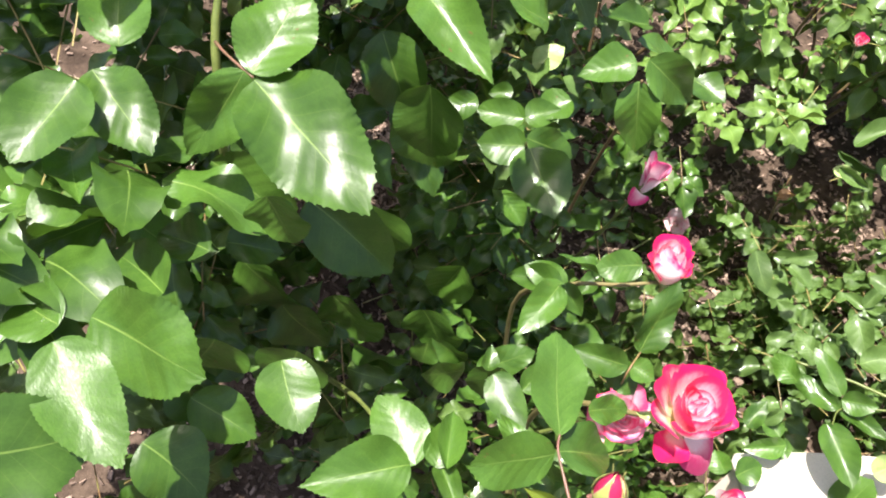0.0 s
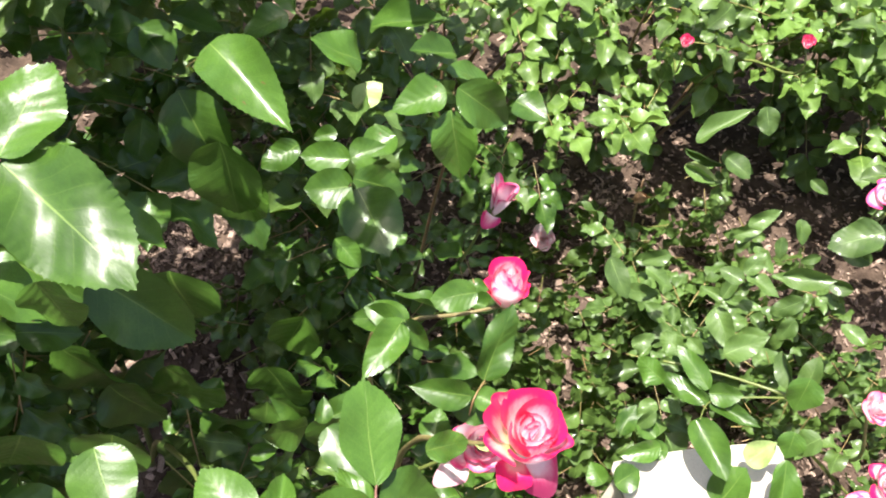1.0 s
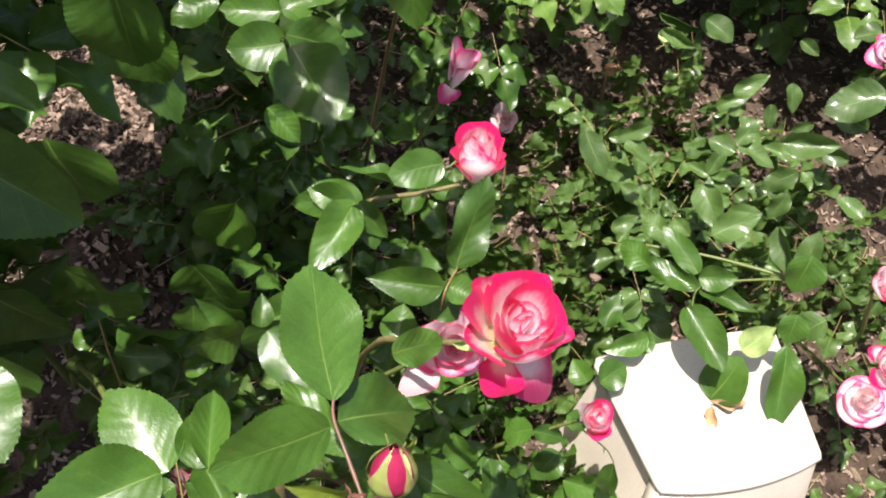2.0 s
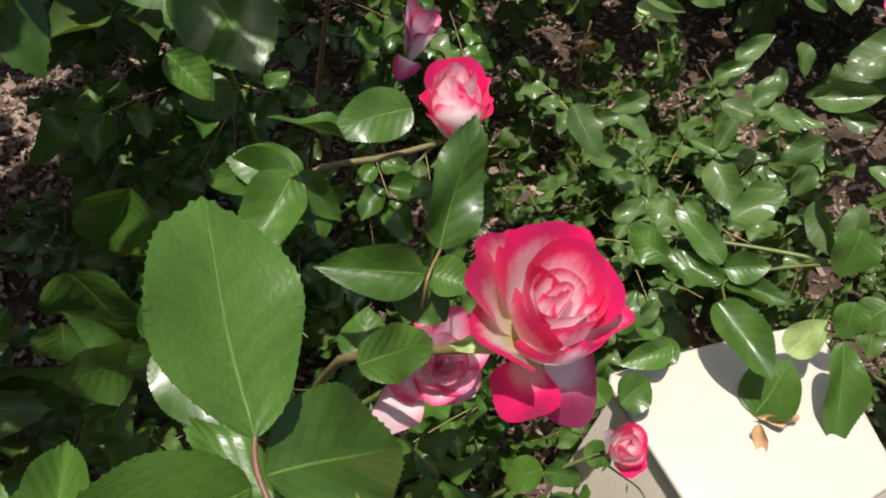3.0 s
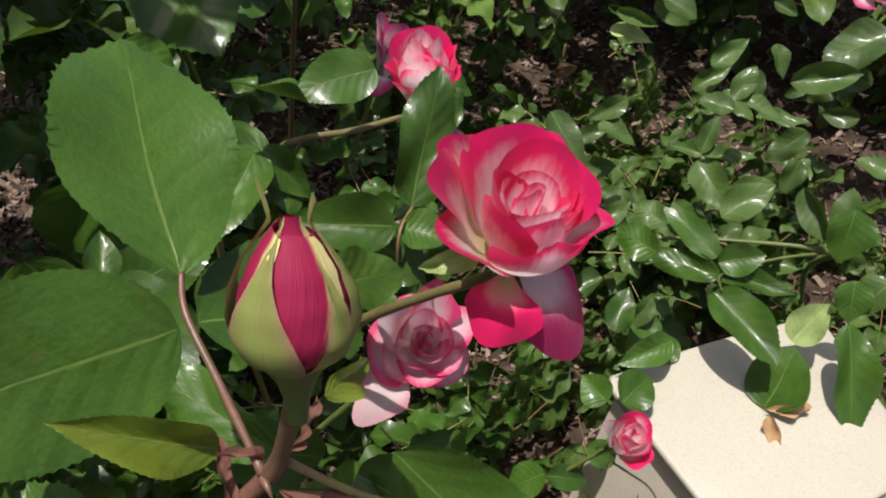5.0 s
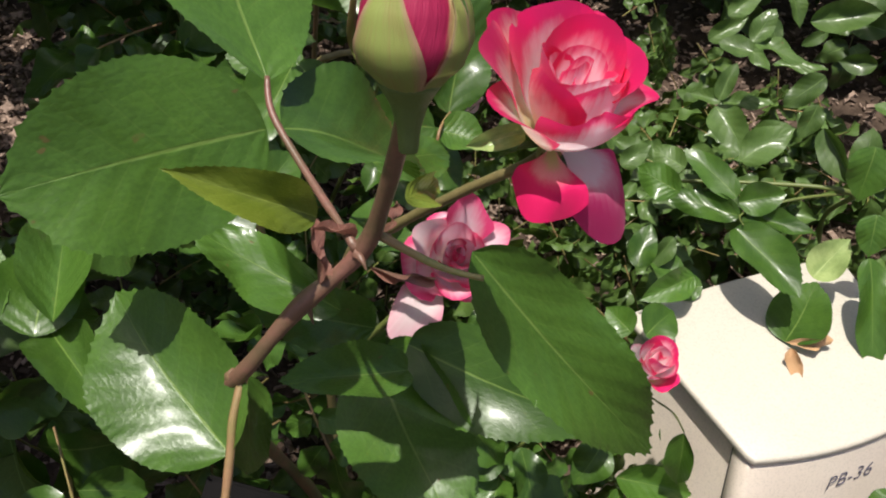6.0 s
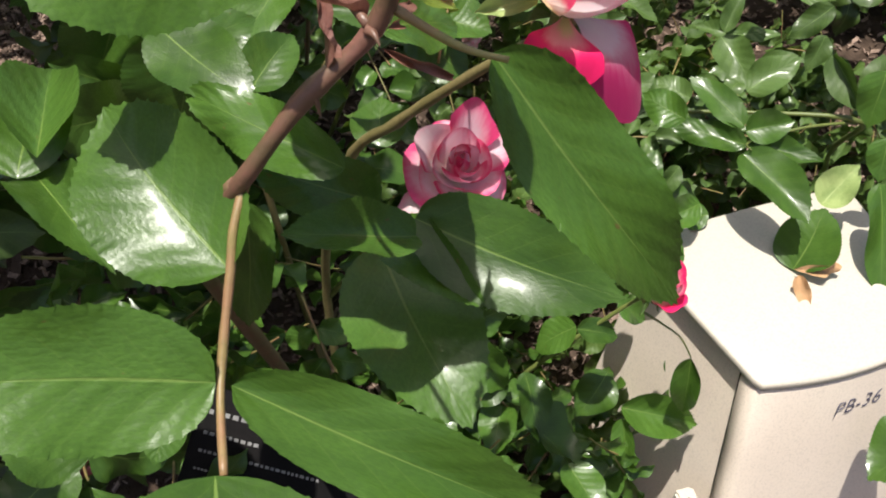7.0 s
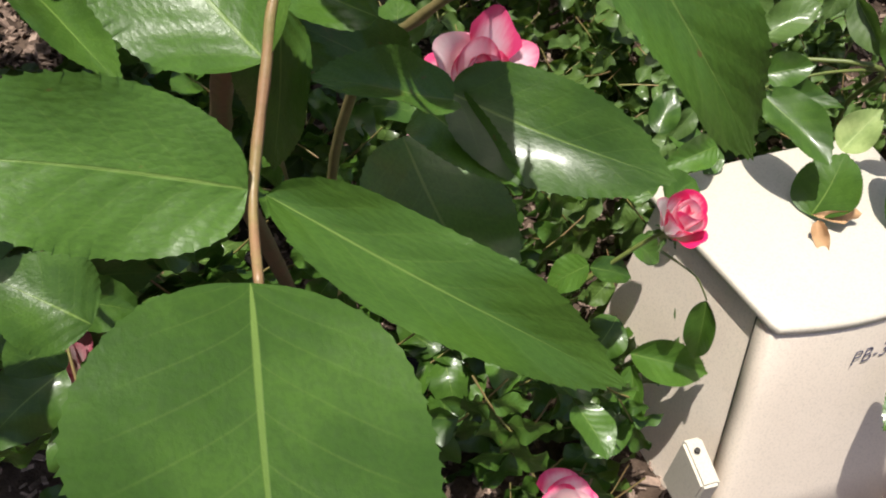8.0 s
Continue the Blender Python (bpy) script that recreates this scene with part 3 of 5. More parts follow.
def build_chips():
    """Loose flakes of bark strewn over the soil."""
    rng = random.Random(5)
    v, f = [], []
    for k in range(27000):
        x, y = (rng.gauss(0.35, 0.75), rng.gauss(1.05, 0.62)) if k < 24000 else (rng.gauss(-0.44, 0.17), rng.gauss(1.38, 0.15))
        s = rng.uniform(0.003, 0.010) * (1.9 if rng.random() < 0.10 else 1)
        m = Matrix.Translation((x, y, ground_height(x, y) + 0.004)) @ Euler((rng.gauss(0, 0.45), rng.gauss(0, 0.45), rng.uniform(0, 6.3))).to_matrix().to_4x4()
        l, w, h = s, s * rng.uniform(0.18, 0.55), s * rng.uniform(0.07, 0.18)
        at = len(v)
        for zz in (-h, h):
            for px, py in ((-l, -w * 0.7), (l * 0.8, -w), (l, w * 0.6), (-l * 0.7, w)):
                v.append(tuple(m @ Vector((px * (0.9 if zz > 0 else 1), py, zz))))
        f += [(at, at + 3, at + 2, at + 1), (at + 4, at + 5, at + 6, at + 7), (at, at + 1, at + 5, at + 4), (at + 1, at + 2, at + 6, at + 5), (at + 2, at + 3, at + 7, at + 6), (at + 3, at, at + 4, at + 7)]
    ob = new("bark_chips", link_mesh("bark_chips", v, f, CHIP, smooth=False))
    tagged(ob, "loose brown bark chips strewn over the soil", "bark chips", kind="stuff")


build_chips()


# ---------------------------------------------------------------- the outlet box
def ring_loft(name, rings, mat, parent, label="", smooth=False, caps=True):
    """Joins rings of equal length into a closed shell."""
    verts, faces = [], []
    n = len(rings[0])
    for r in rings:
        verts += [tuple(p) for p in r]
    for k in range(len(rings) - 1):
        for i in range(n):
            a, b = k * n + i, k * n + (i + 1) % n
            faces.append((a, b, b + n, a + n))
    if caps:
        faces.append(tuple(range(n))[::-1])
        faces.append(tuple((len(rings) - 1) * n + i for i in range(n)))
    me = link_mesh(name, verts, faces, mat, smooth=smooth)
    return child(name, me, parent, BOX_AT, label)


BOX_AT = pose(0.480, 0.5135, 0, 0, 0, 12.5)
LID_Z = 0.296
LEANS = 0.30


def lid_ring(inset, z, bow=0.017):
    """Plan of the lid: bowed front edge, sides that spread to the back, rounded corners."""
    pts = []
    w0, d = 0.232, 0.202
    for i in range(13):
        s = i / 12
        x, y = s * w0, -bow * 4 * s * (1 - s)
        pts.append((x, y))
    pts += [(w0 + 0.004, 0.008), (w0 + 0.026, d - 0.012), (w0 + 0.019, d)]
    for i in range(1, 8):
        s = i / 8
        pts.append((w0 + 0.019 - s * (w0 + 0.038), d + 0.006 * math.sin(math.pi * s)))
    pts += [(-0.019, d), (-0.026, d - 0.012), (-0.004, 0.008)]
    cx, cy = w0 / 2, d / 2
    out = []
    for x, y in pts:
        k = Vector((cx - x, cy - y))
        k = k.normalized() * inset
        out.append((x + k.x, y + k.y, z))
    return out


def build_box():
    box = thing("outlet_box", (0.57, 0.62, 0.0), "cream plastic garden outlet box with a flat lid among the roses", "outlet box")
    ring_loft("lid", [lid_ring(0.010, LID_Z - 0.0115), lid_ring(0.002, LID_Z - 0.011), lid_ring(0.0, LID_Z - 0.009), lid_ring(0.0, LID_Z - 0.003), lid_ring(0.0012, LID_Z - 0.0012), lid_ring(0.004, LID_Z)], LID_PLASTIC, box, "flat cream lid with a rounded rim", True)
    ring_loft("gasket", [lid_ring(0.011, LID_Z - 0.018), lid_ring(0.011, LID_Z - 0.010)], GASKET, box)

    # rear housing and the proud front door with a dark joint between them
    rear = [(0.006, 0.036), (0.206, 0.036), (0.224, 0.188), (0.216, 0.192), (-0.004, 0.192), (-0.012, 0.188)]
    tops = [LID_Z - 0.018, 0.20, 0.12, 0.05, -0.03]
    ring_loft("housing", [[(0.116 + (x - 0.106) * (1.09 + 0.95 * (LID_Z - z)), y - (LEANS * (LID_Z - z) if y < 0.1 else 0), z) for x, y in rear] for z in tops], PLASTIC, box)
    joint = [(0.004, 0.031), (0.208, 0.031), (0.209, 0.0365), (0.003, 0.0365)]
    ring_loft("joint", [[(0.116 + (x - 0.106) * (1.09 + 0.95 * (LID_Z - z)), y - LEANS * (LID_Z - z), z) for x, y in joint] for z in tops], GASKET, box)

    def door_ring(z, grow=0.0):
        lean = LEANS * (LID_Z - z)
        pts = []
        for i in range(13):
            s = i / 12
            pts.append((0.004 + s * 0.204, 0.004 - 0.016 * 4 * s * (1 - s)))
        pts += [(0.213, 0.009), (0.2135, 0.030), (-0.0015, 0.030), (-0.001, 0.009)]
        wide = 1.09 + 0.95 * (LID_Z - z)
        return [(0.116 + (x - 0.106) * wide * (1 - grow), y - lean + grow * 0.02, z) for x, y in pts]

    ring_loft("door", [door_ring(LID_Z - 0.0135, 0.010), door_ring(LID_Z - 0.0165), door_ring(0.2), door_ring(0.14), door_ring(0.08), door_ring(-0.03)], PLASTIC, box, "bowed cream front door", True)

    # white latch on the side joint
    def latch():
        bm = bmesh.new()
        bmesh.ops.create_cube(bm, size=1.0)
        for v in bm.verts:
            v.co = Vector((v.co.x * 0.022, v.co.y * 0.050, v.co.z * 0.084))
            if v.co.z > 0 and v.co.y < 0:
                v.co.z -= 0.01
        bmesh.ops.bevel(bm, geom=bm.edges[:], offset=0.003, segments=2, affect="EDGES")
        me = bpy.data.meshes.new("latch")
        bm.to_mesh(me)
        bm.free()
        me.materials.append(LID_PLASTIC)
        child("latch", me, box, BOX_AT @ pose(-0.046, -0.030, 0.094, 0, 0, -4), "white plastic latch")

    latch()
    bm = bmesh.new()
    bmesh.ops.create_cone(bm, cap_ends=True, segments=14, radius1=0.0032, radius2=0.0028, depth=0.003)
    me = bpy.data.meshes.new("screw")
    bm.to_mesh(me)
    bm.free()
    me.materials.append(GASKET)
    child("screw", me, box, BOX_AT @ pose(-0.047, -0.020, 0.1365, 0, 0, 0), "small dark screw")
    # lettering printed on the door
    label_m = BOX_AT @ pose(0.110, -0.0268, 0.2480, 73.3, 0, 0.5)
    txt = bpy.data.curves.new("lettering", "FONT")
    txt.body, txt.size, txt.align_x, txt.align_y, txt.shear, txt.extrude = "PB-36", 0.0235, "CENTER", "CENTER", 0.25, 0.0002
    txt.offset, txt.space_character = -0.0004, 1.05
    txt.materials.append(INK)
    ob = new("lettering", txt)
    ob.parent = box
    ob.matrix_basis = parent_world(box).inverted() @ label_m @ Matrix.Translation((0, 0, 0.0006))
    tagged(ob, "dark printed letters PB-36")


build_box()


# ---------------------------------------------------------------- plant name plaque
def build_plaque():
    p = thing("name_plaque", (0.062, 0.46, 0.0), "black plant name plaque with small grey print on a stake", "plaque")
    m = pose(0.048, 0.400, 0.425, 38, 0, -8) @ pose(0, 0, 0, 0, 0, -14)
    bm = bmesh.new()
    bmesh.ops.create_cube(bm, size=1.0)
    for v in bm.verts:
        v.co = Vector((v.co.x * 0.14, v.co.y * 0.10, v.co.z * 0.006))
    bmesh.ops.bevel(bm, geom=bm.edges[:], offset=0.0015, segments=2, affect="EDGES")
    me = bpy.data.meshes.new("plate")
    bm.to_mesh(me)
    bm.free()
    me.materials.append(PLAQUE)
    child("plate", me, p, m)
    rng = random.Random(3)
    for y, h, n in ((0.034, 0.0075, 11), (0.020, 0.0055, 9), (0.008, 0.0045, 24), (-0.004, 0.0035, 20), (-0.016, 0.0035, 16), (-0.028, 0.0035, 18)):
        x = -0.062
        for k in range(n):
            w = rng.uniform(0.3, 0.65) * h
            bm = bmesh.new()
            bmesh.ops.create_grid(bm, x_segments=1, y_segments=1, size=0.5)
            for v in bm.verts:
                v.co = Vector((x + w / 2 + v.co.x * w, y + v.co.y * h * 0.42, 0.0036))
            me = bpy.data.meshes.new("print_bar")
            bm.to_mesh(me)
            bm.free()
            me.materials.append(PRINT)
            child("print_bar", me, p, m)
            x += w + h * 0.28
    stake = tube_mesh("stake", [(0.062, 0.46, -0.02), (0.062, 0.44, 0.20), (0.062, 0.41, 0.418)], [0.005, 0.005, 0.005], GASKET, sides=8)
    child("stake", stake, p)


build_plaque()


# ---------------------------------------------------------------- the rose bushes
def clear(p):
    """The open spots of the bed, where sun and sight reach the mulch."""
    for x, y, rx, ry in ((0.86, 1.50, 0.17, 0.11), (-0.44, 1.37, 0.11, 0.10)):
        if ((p.x - x) / rx) ** 2 + ((p.y - y) / ry) ** 2 < 1:
            return False
    # the shafts of sun that fall on them
    sx, sy = p.x + 0.184 * (p.z - 0.08), p.y + 0.092 * (p.z - 0.08)
    for x, y, r in ((-0.44, 1.37, 0.155), (0.84, 1.50, 0.09)):
        if (sx - x) ** 2 + (sy - y) ** 2 < r * r:
            return False
    # a gap through the tall bush down to the mulch behind it
    a, b = Vector((-0.12, 0.62, 0.88)), Vector((-0.45, 1.38, 0.10))
    k = max(0.0, min(1.0, (p - a).dot(b - a) / (b - a).length_squared))
    if (p - a.lerp(b, k)).length < 0.14:
        return False
    if 0.02 < p.x < 0.36 and 0.88 < p.y < 1.20 and p.z > 0.34:
        return False
    return True


def front_bush():
    """The near bush: open roses, the big bud and its large leaves."""
    bush = thing("rose_bush", (0.12, 0.55, 0.02), "rose bush with open red and white roses and large glossy leaves", "rose bush", "rose bushes")
    # canes
    cane(bush, [(0.10, 0.58, 0.0), (0.07, 0.52, 0.3), (0.035, 0.40, 0.62), (0.038, 0.350, 0.700), (0.049, 0.312, 0.765), (0.0625, 0.292, 0.796)], 0.0055, 0.0027, CANE_BROWN)
    cane(bush, [(0.052, 0.308, 0.770), (0.0635, 0.291, 0.797), (0.082, 0.293, 0.822), (0.101, 0.2965, 0.840), (0.1075, 0.294, 0.862), (0.112, 0.287, 0.894)], 0.0030, 0.0023, CANE_RED, "stem", "reddish flower stem")
    cane(bush, [(0.0655, 0.294, 0.797), (0.061, 0.283, 0.789), (0.059, 0.275, 0.780), (0.054, 0.252, 0.760), (0.055, 0.225, 0.758)], 0.0017, 0.0011, STALK_TAN, "leaf_stalk", "ribbed tan leaf stalk")
    cane(bush, [(0.100, 0.296, 0.842), (0.088, 0.325, 0.845), (0.079, 0.345, 0.852), (0.078, 0.356, 0.858)], 0.0014, 0.0009, CANE_RED, "leaf_stalk")
    cane(bush, [(0.106, 0.297, 0.846), (0.122, 0.291, 0.838), (0.134, 0.287, 0.836)], 0.0013, 0.0009, RACHIS, "leaf_stalk")
    cane(bush, [(0.11, 0.58, 0.0), (0.085, 0.62, 0.35), (0.105, 0.57, 0.55), (0.138, 0.539, 0.614), (0.175, 0.505, 0.672), (0.205, 0.478, 0.715), (0.2118, 0.4735, 0.735)], 0.0045, 0.0026, CANE_OLIVE, "stem")
    cane(bush, [(0.13, 0.58, 0.0), (0.06, 0.72, 0.22), (0.03, 0.74, 0.50), (0.088, 0.685, 0.640), (0.15, 0.695, 0.650), (0.200, 0.712, 0.652)], 0.0045, 0.0018, CANE_OLIVE, "stem")
    cane(bush, [(0.180, 0.592, 0.664), (0.168, 0.562, 0.672), (0.165, 0.556, 0.645)], 0.0010, 0.0012, STALK_TAN, "leaf_stalk")
    cane(bush, [(0.085, 0.62, 0.35), (0.150, 0.60, 0.46), (0.186, 0.588, 0.525)], 0.003, 0.0022, CANE, "stem")
    cane(bush, [(0.17, 0.6, 0.02), (0.26, 0.60, 0.2), (0.345, 0.585, 0.33), (0.37, 0.572, 0.375)], 0.003, 0.0018, CANE, "stem")
    for b, w in (((0.107, 0.51, 0.10), (1, 0.3, 0)), ((0.10, 0.295, 0.841), (0.4, -1, 0.2)), ((0.155, 0.523, 0.642), (0.3, -0.6, 0.7)), ((0.125, 0.692, 0.648), (0.1, -0.4, -0.9)), ((0.085, 0.293, 0.826), (0.3, -0.5, -0.8))):
        thorn(bush, b, w)
    # flowers
    bloom(bush, (0.2125, 0.4732, 0.7305), (0.10, -0.13, 0.98), 0.0430, HEART, 11, "open rose, cream heart and crimson petal rims", (PETAL_IN, PETAL), 0.5, extra=GRAND)
    bloom(bush, (0.203, 0.712, 0.652), (-0.02, 0.18, 0.95), 0.0365, TALL, 12, "half-open rose, cream petals with crimson rims", (PETAL_CREAM, PETAL_CREAM), 1.2,
          extra=((-0.25, 0.08, 0.66, 1.05, 46, 0.14, 0.12, PETAL_DEEP), (0.35, 0.08, 0.66, 1.28, 42, 0.12, 0.06, PETAL_DEEP), (3.0, 0.08, 0.62, 1.15, 40, 0.12, 0.06, PETAL_DEEP), (1.5, 0.08, 0.70, 1.55, 66, 0.16, 0.05, PETAL), (-1.6, 0.08, 0.70, 1.22, 62, -0.24, 0.0, PETAL_CREAM), (-2.5, 0.08, 0.60, 0.90, 36, 0.10, 0.08, PETAL_GOLD)))
    bloom(bush, (0.186, 0.590, 0.520), (0.1, -0.42, 0.7), 0.0370, HALF, 13, "shaded pink rose", (PETAL_PINK, PETAL_PINK), 0.1, extra=((-2.30, 0.1, 1.15, 0.45, 26, 0.70, 0.45, PETAL_PALE), (2.6, 0.08, 0.74, 1.1, 46, 0.24, 0.06, PETAL_PALE), (1.15, 0.08, 0.80, 1.25, 38, 0.30, 0.0, PETAL_PINK), (0.30, 0.08, 0.78, 1.05, 34, 0.36, 0.10, PETAL_PINK)))
    bloom(bush, (0.371, 0.573, 0.370), (0.15, -0.22, 0.85), 0.0275, TIGHT, 14, "small opening rosebud, cream petals with red rims", (PETAL_CREAM, PETAL), 0.7, extra=((-1.2, 0.1, 0.75, 1.05, 48, 0.25, 0.2, PETAL_DEEP), (0.6, 0.1, 0.7, 1.25, 46, 0.2, 0.1, PETAL), (2.6, 0.1, 0.7, 1.2, 46, 0.16, 0.1, PETAL_CREAM)))
    bloom(bush, (0.236, 0.362, 0.300), (0.1, -0.3, 0.85), 0.030, HALF, 17, "pale pink rose low in the bush", (PETAL_PALE, PETAL_PINK), 0.2)
    bloom(bush, (-0.106, 0.484, 0.350), (-0.3, -0.2, 0.8), 0.030, SMALL, 18, "faded pink rose low in the bush, shade put into its petal colour", (PETAL_SHADED, PETAL_SHADED), 0.2)
    rose_bud(bush, (0.1122, 0.2855, 0.9045), (0.03, 0.26, 0.9), 0.0285, 0.0255, 15, "closed bud, crimson and yellow petals in green sepals")
    leaflet(bush, (0.078, 0.355, 0.857), (0.064, 0.431, 0.897), 0.057, (0.50, -0.32, 0.80), form=7)
    leaflet(bush, (0.077, 0.342, 0.849), (0.014, 0.303, 0.862), 0.053, (0.53, -0.67, 0.52), form=5)
    leaflet(bush, (0.081, 0.348, 0.844), (0.141, 0.381, 0.806), 0.048, (0.53, -0.02, 0.85))
    leaflet(bush, (0.117, 0.454, 0.740), (0.163, 0.478, 0.725), 0.031, (0.47, -0.41, 0.78))
    leaflet(bush, (0.165, 0.562, 0.675), (0.096, 0.556, 0.691), 0.036, (0.23, -0.65, 0.73))
    leaflet(bush, (0.169, 0.568, 0.668), (0.198, 0.558, 0.665), 0.029, (-0.06, -0.37, 0.93))
    leaflet(bush, (0.179, 0.592, 0.663), (0.206, 0.645, 0.737), 0.041, (0.18, -0.83, 0.53))
    leaflet(bush, (0.164, 0.683, 0.710), (0.110, 0.660, 0.710), 0.038, (0.25, -0.59, 0.77))
    leaflet(bush, (0.124, 0.669, 0.690), (0.068, 0.671, 0.724), 0.024, (0.48, 0.47, 0.74))
    leaflet(bush, (0.086, 0.678, 0.641), (0.030, 0.688, 0.657), 0.038, (0.13, -0.58, 0.80))
    leaflet(bush, (0.088, 0.678, 0.641), (0.103, 0.647, 0.611), 0.026, (0.23, -0.61, 0.76))
    leaflet(bush, (0.017, 0.477, 0.730), (0.058, 0.428, 0.727), 0.038, (-0.21, -0.23, 0.95))
    leaflet(bush, (0.011, 0.484, 0.723), (0.011, 0.506, 0.740), 0.018, (0.31, -0.57, 0.76))
    leaflet(bush, (-0.014, 0.527, 0.647), (-0.056, 0.497, 0.653), 0.053, (0.59, -0.80, 0.12))
    leaflet(bush, (-0.014, 0.535, 0.653), (-0.059, 0.536, 0.668), 0.036, (0.03, -0.99, 0.16))
    leaflet(bush, (0.090, 0.298, 0.853), (0.059, 0.289, 0.879), 0.014, (0.58, -0.68, 0.45), LEAF_LIME, "hi", "yellow-green leaflet")
    leaflet(bush, (0.117, 0.327, 0.831), (0.137, 0.352, 0.814), 0.011, (0.82, -0.36, 0.44), LEAF_LIME, "hi", "yellow-green leaflet")
    leaflet(bush, (0.103, 0.295, 0.836), (0.125, 0.300, 0.821), 0.003, (0.35, -0.91, 0.23), BRACT, "mid", "reddish bract")
    leaflet(bush, (0.089, 0.294, 0.830), (0.089, 0.307, 0.847), 0.004, (0.61, -0.64, 0.47), BRACT, "mid", "reddish bract")
    leaflet(bush, (0.100, 0.301, 0.841), (0.089, 0.300, 0.848), 0.003, (0.54, 0.02, 0.84), BRACT, "mid", "reddish bract")
    leaflet(bush, (0.106, 0.308, 0.833), (0.119, 0.327, 0.830), 0.004, (0.79, -0.50, 0.35), BRACT, "mid", "reddish bract")
    leaflet(bush, (0.059, 0.275, 0.780), (0.022, 0.326, 0.802), 0.044, (-0.30, -0.42, 0.85), form=0)
    leaflet(bush, (0.053, 0.251, 0.762), (-0.018, 0.236, 0.792), 0.038, (0.25, -0.66, 0.72), form=6)
    leaflet(bush, (0.057, 0.251, 0.760), (0.157, 0.219, 0.711), 0.0275, (0.22, -0.56, 0.80), form=6)
    leaflet(bush, (0.0535, 0.223, 0.762), (0.0615, 0.145, 0.766), 0.068, (0.26, 0.09, 0.96), form=5)
    leaflet(bush, (0.063, 0.310, 0.772), (0.054, 0.297, 0.719), 0.021, (-0.30, -0.91, 0.27))
    leaflet(bush, (0.136, 0.312, 0.821), (0.213, 0.278, 0.733), 0.037, (0.22, -0.78, 0.60), form=6)
    leaflet(bush, (0.128, 0.392, 0.676), (0.211, 0.334, 0.676), 0.047, (-0.40, -0.54, 0.74), form=6)
    leaflet(bush, (0.124, 0.362, 0.696), (0.073, 0.340, 0.729), 0.025, (0.60, -0.23, 0.77))
    leaflet(bush, (0.113, 0.402, 0.678), (0.060, 0.385, 0.721), 0.031, (0.56, -0.72, 0.42))
    leaflet(bush, (0.119, 0.408, 0.656), (0.148, 0.345, 0.671), 0.029, (-0.59, -0.09, 0.80))
    leaflet(bush, (0.115, 0.428, 0.620), (0.149, 0.326, 0.607), 0.069, (-0.04, -0.14, 0.99))
    leaflet(bush, (0.096, 0.376, 0.724), (0.024, 0.435, 0.728), 0.028, (-0.40, -0.54, 0.73))
    leaflet(bush, (0.127, 0.554, 0.580), (0.132, 0.593, 0.599), 0.038, (-0.12, -0.41, 0.90))
    leaflet(bush, (0.000, 0.501, 0.688), (0.060, 0.539, 0.698), 0.035, (0.17, -0.48, 0.86))
    leaflet(bush, (0.053, 0.499, 0.674), (0.079, 0.534, 0.687), 0.029, (0.18, -0.47, 0.86))
    leaflet(bush, (-0.007, 0.347, 0.764), (-0.013, 0.412, 0.759), 0.027, (0.12, 0.08, 0.99))
    leaflet(bush, (-0.016, 0.361, 0.746), (0.016, 0.308, 0.760), 0.023, (-0.21, 0.13, 0.97))
    leaflet(bush, (0.148, 0.573, 0.660), (0.184, 0.550, 0.636), 0.037, (0.10, -0.66, 0.74))
    leaflet(bush, (0.012, 0.331, 0.626), (0.004, 0.313, 0.617), 0.021, (0.02, -0.47, 0.88))
    leaflet(bush, (-0.059, 0.370, 0.550), (-0.071, 0.345, 0.565), 0.029, (0.58, 0.17, 0.80))
    leaflet(bush, (-0.011, 0.300, 0.652), (-0.045, 0.311, 0.675), 0.037, (0.35, -0.50, 0.79))
    leaflet(bush, (0.375, 0.563, 0.202), (0.457, 0.540, 0.187), 0.044, (-0.04, -0.64, 0.77))
    leaflet(bush, (0.378, 0.558, 0.188), (0.379, 0.513, 0.140), 0.026, (-0.63, -0.57, 0.52))
    leaflet(bush, (0.258, 0.550, 0.304), (0.267, 0.494, 0.271), 0.032, (0.13, -0.48, 0.87))
    leaflet(bush, (0.359, 0.603, 0.326), (0.393, 0.593, 0.306), 0.029, (0.26, -0.60, 0.76))
    leaflet(bush, (0.446, 0.619, 0.205), (0.479, 0.553, 0.179), 0.039, (-0.82, -0.51, 0.26))
    leaflet(bush, (0.291, 0.483, 0.248), (0.306, 0.431, 0.249), 0.037, (0.08, 0.05, 1.00))
    leaflet(bush, (0.240, 0.552, 0.301), (0.205, 0.536, 0.283), 0.031, (-0.01, -0.73, 0.68))
    leaflet(bush, (0.314, 0.584, 0.320), (0.276, 0.588, 0.285), 0.036, (-0.67, -0.19, 0.71))
    leaflet(bush, (0.314, 0.582, 0.319), (0.358, 0.578, 0.306), 0.025, (0.20, -0.46, 0.87))
    leaflet(bush, (0.367, 0.532, 0.146), (0.325, 0.491, 0.135), 0.049, (-0.13, -0.11, 0.98))
    leaflet(bush, (0.370, 0.601, 0.212), (0.334, 0.570, 0.180), 0.045, (-0.15, -0.62, 0.77))
    leaflet(bush, (0.387, 0.548, 0.149), (0.349, 0.506, 0.138), 0.043, (-0.21, -0.07, 0.97))
    leaflet(bush, (0.196, 0.470, 0.741), (0.165, 0.466, 0.737), 0.012, (0.2, -0.7, 0.7), LEAF_PALE, "mid", "pale sepal")
    rng = random.Random(31)
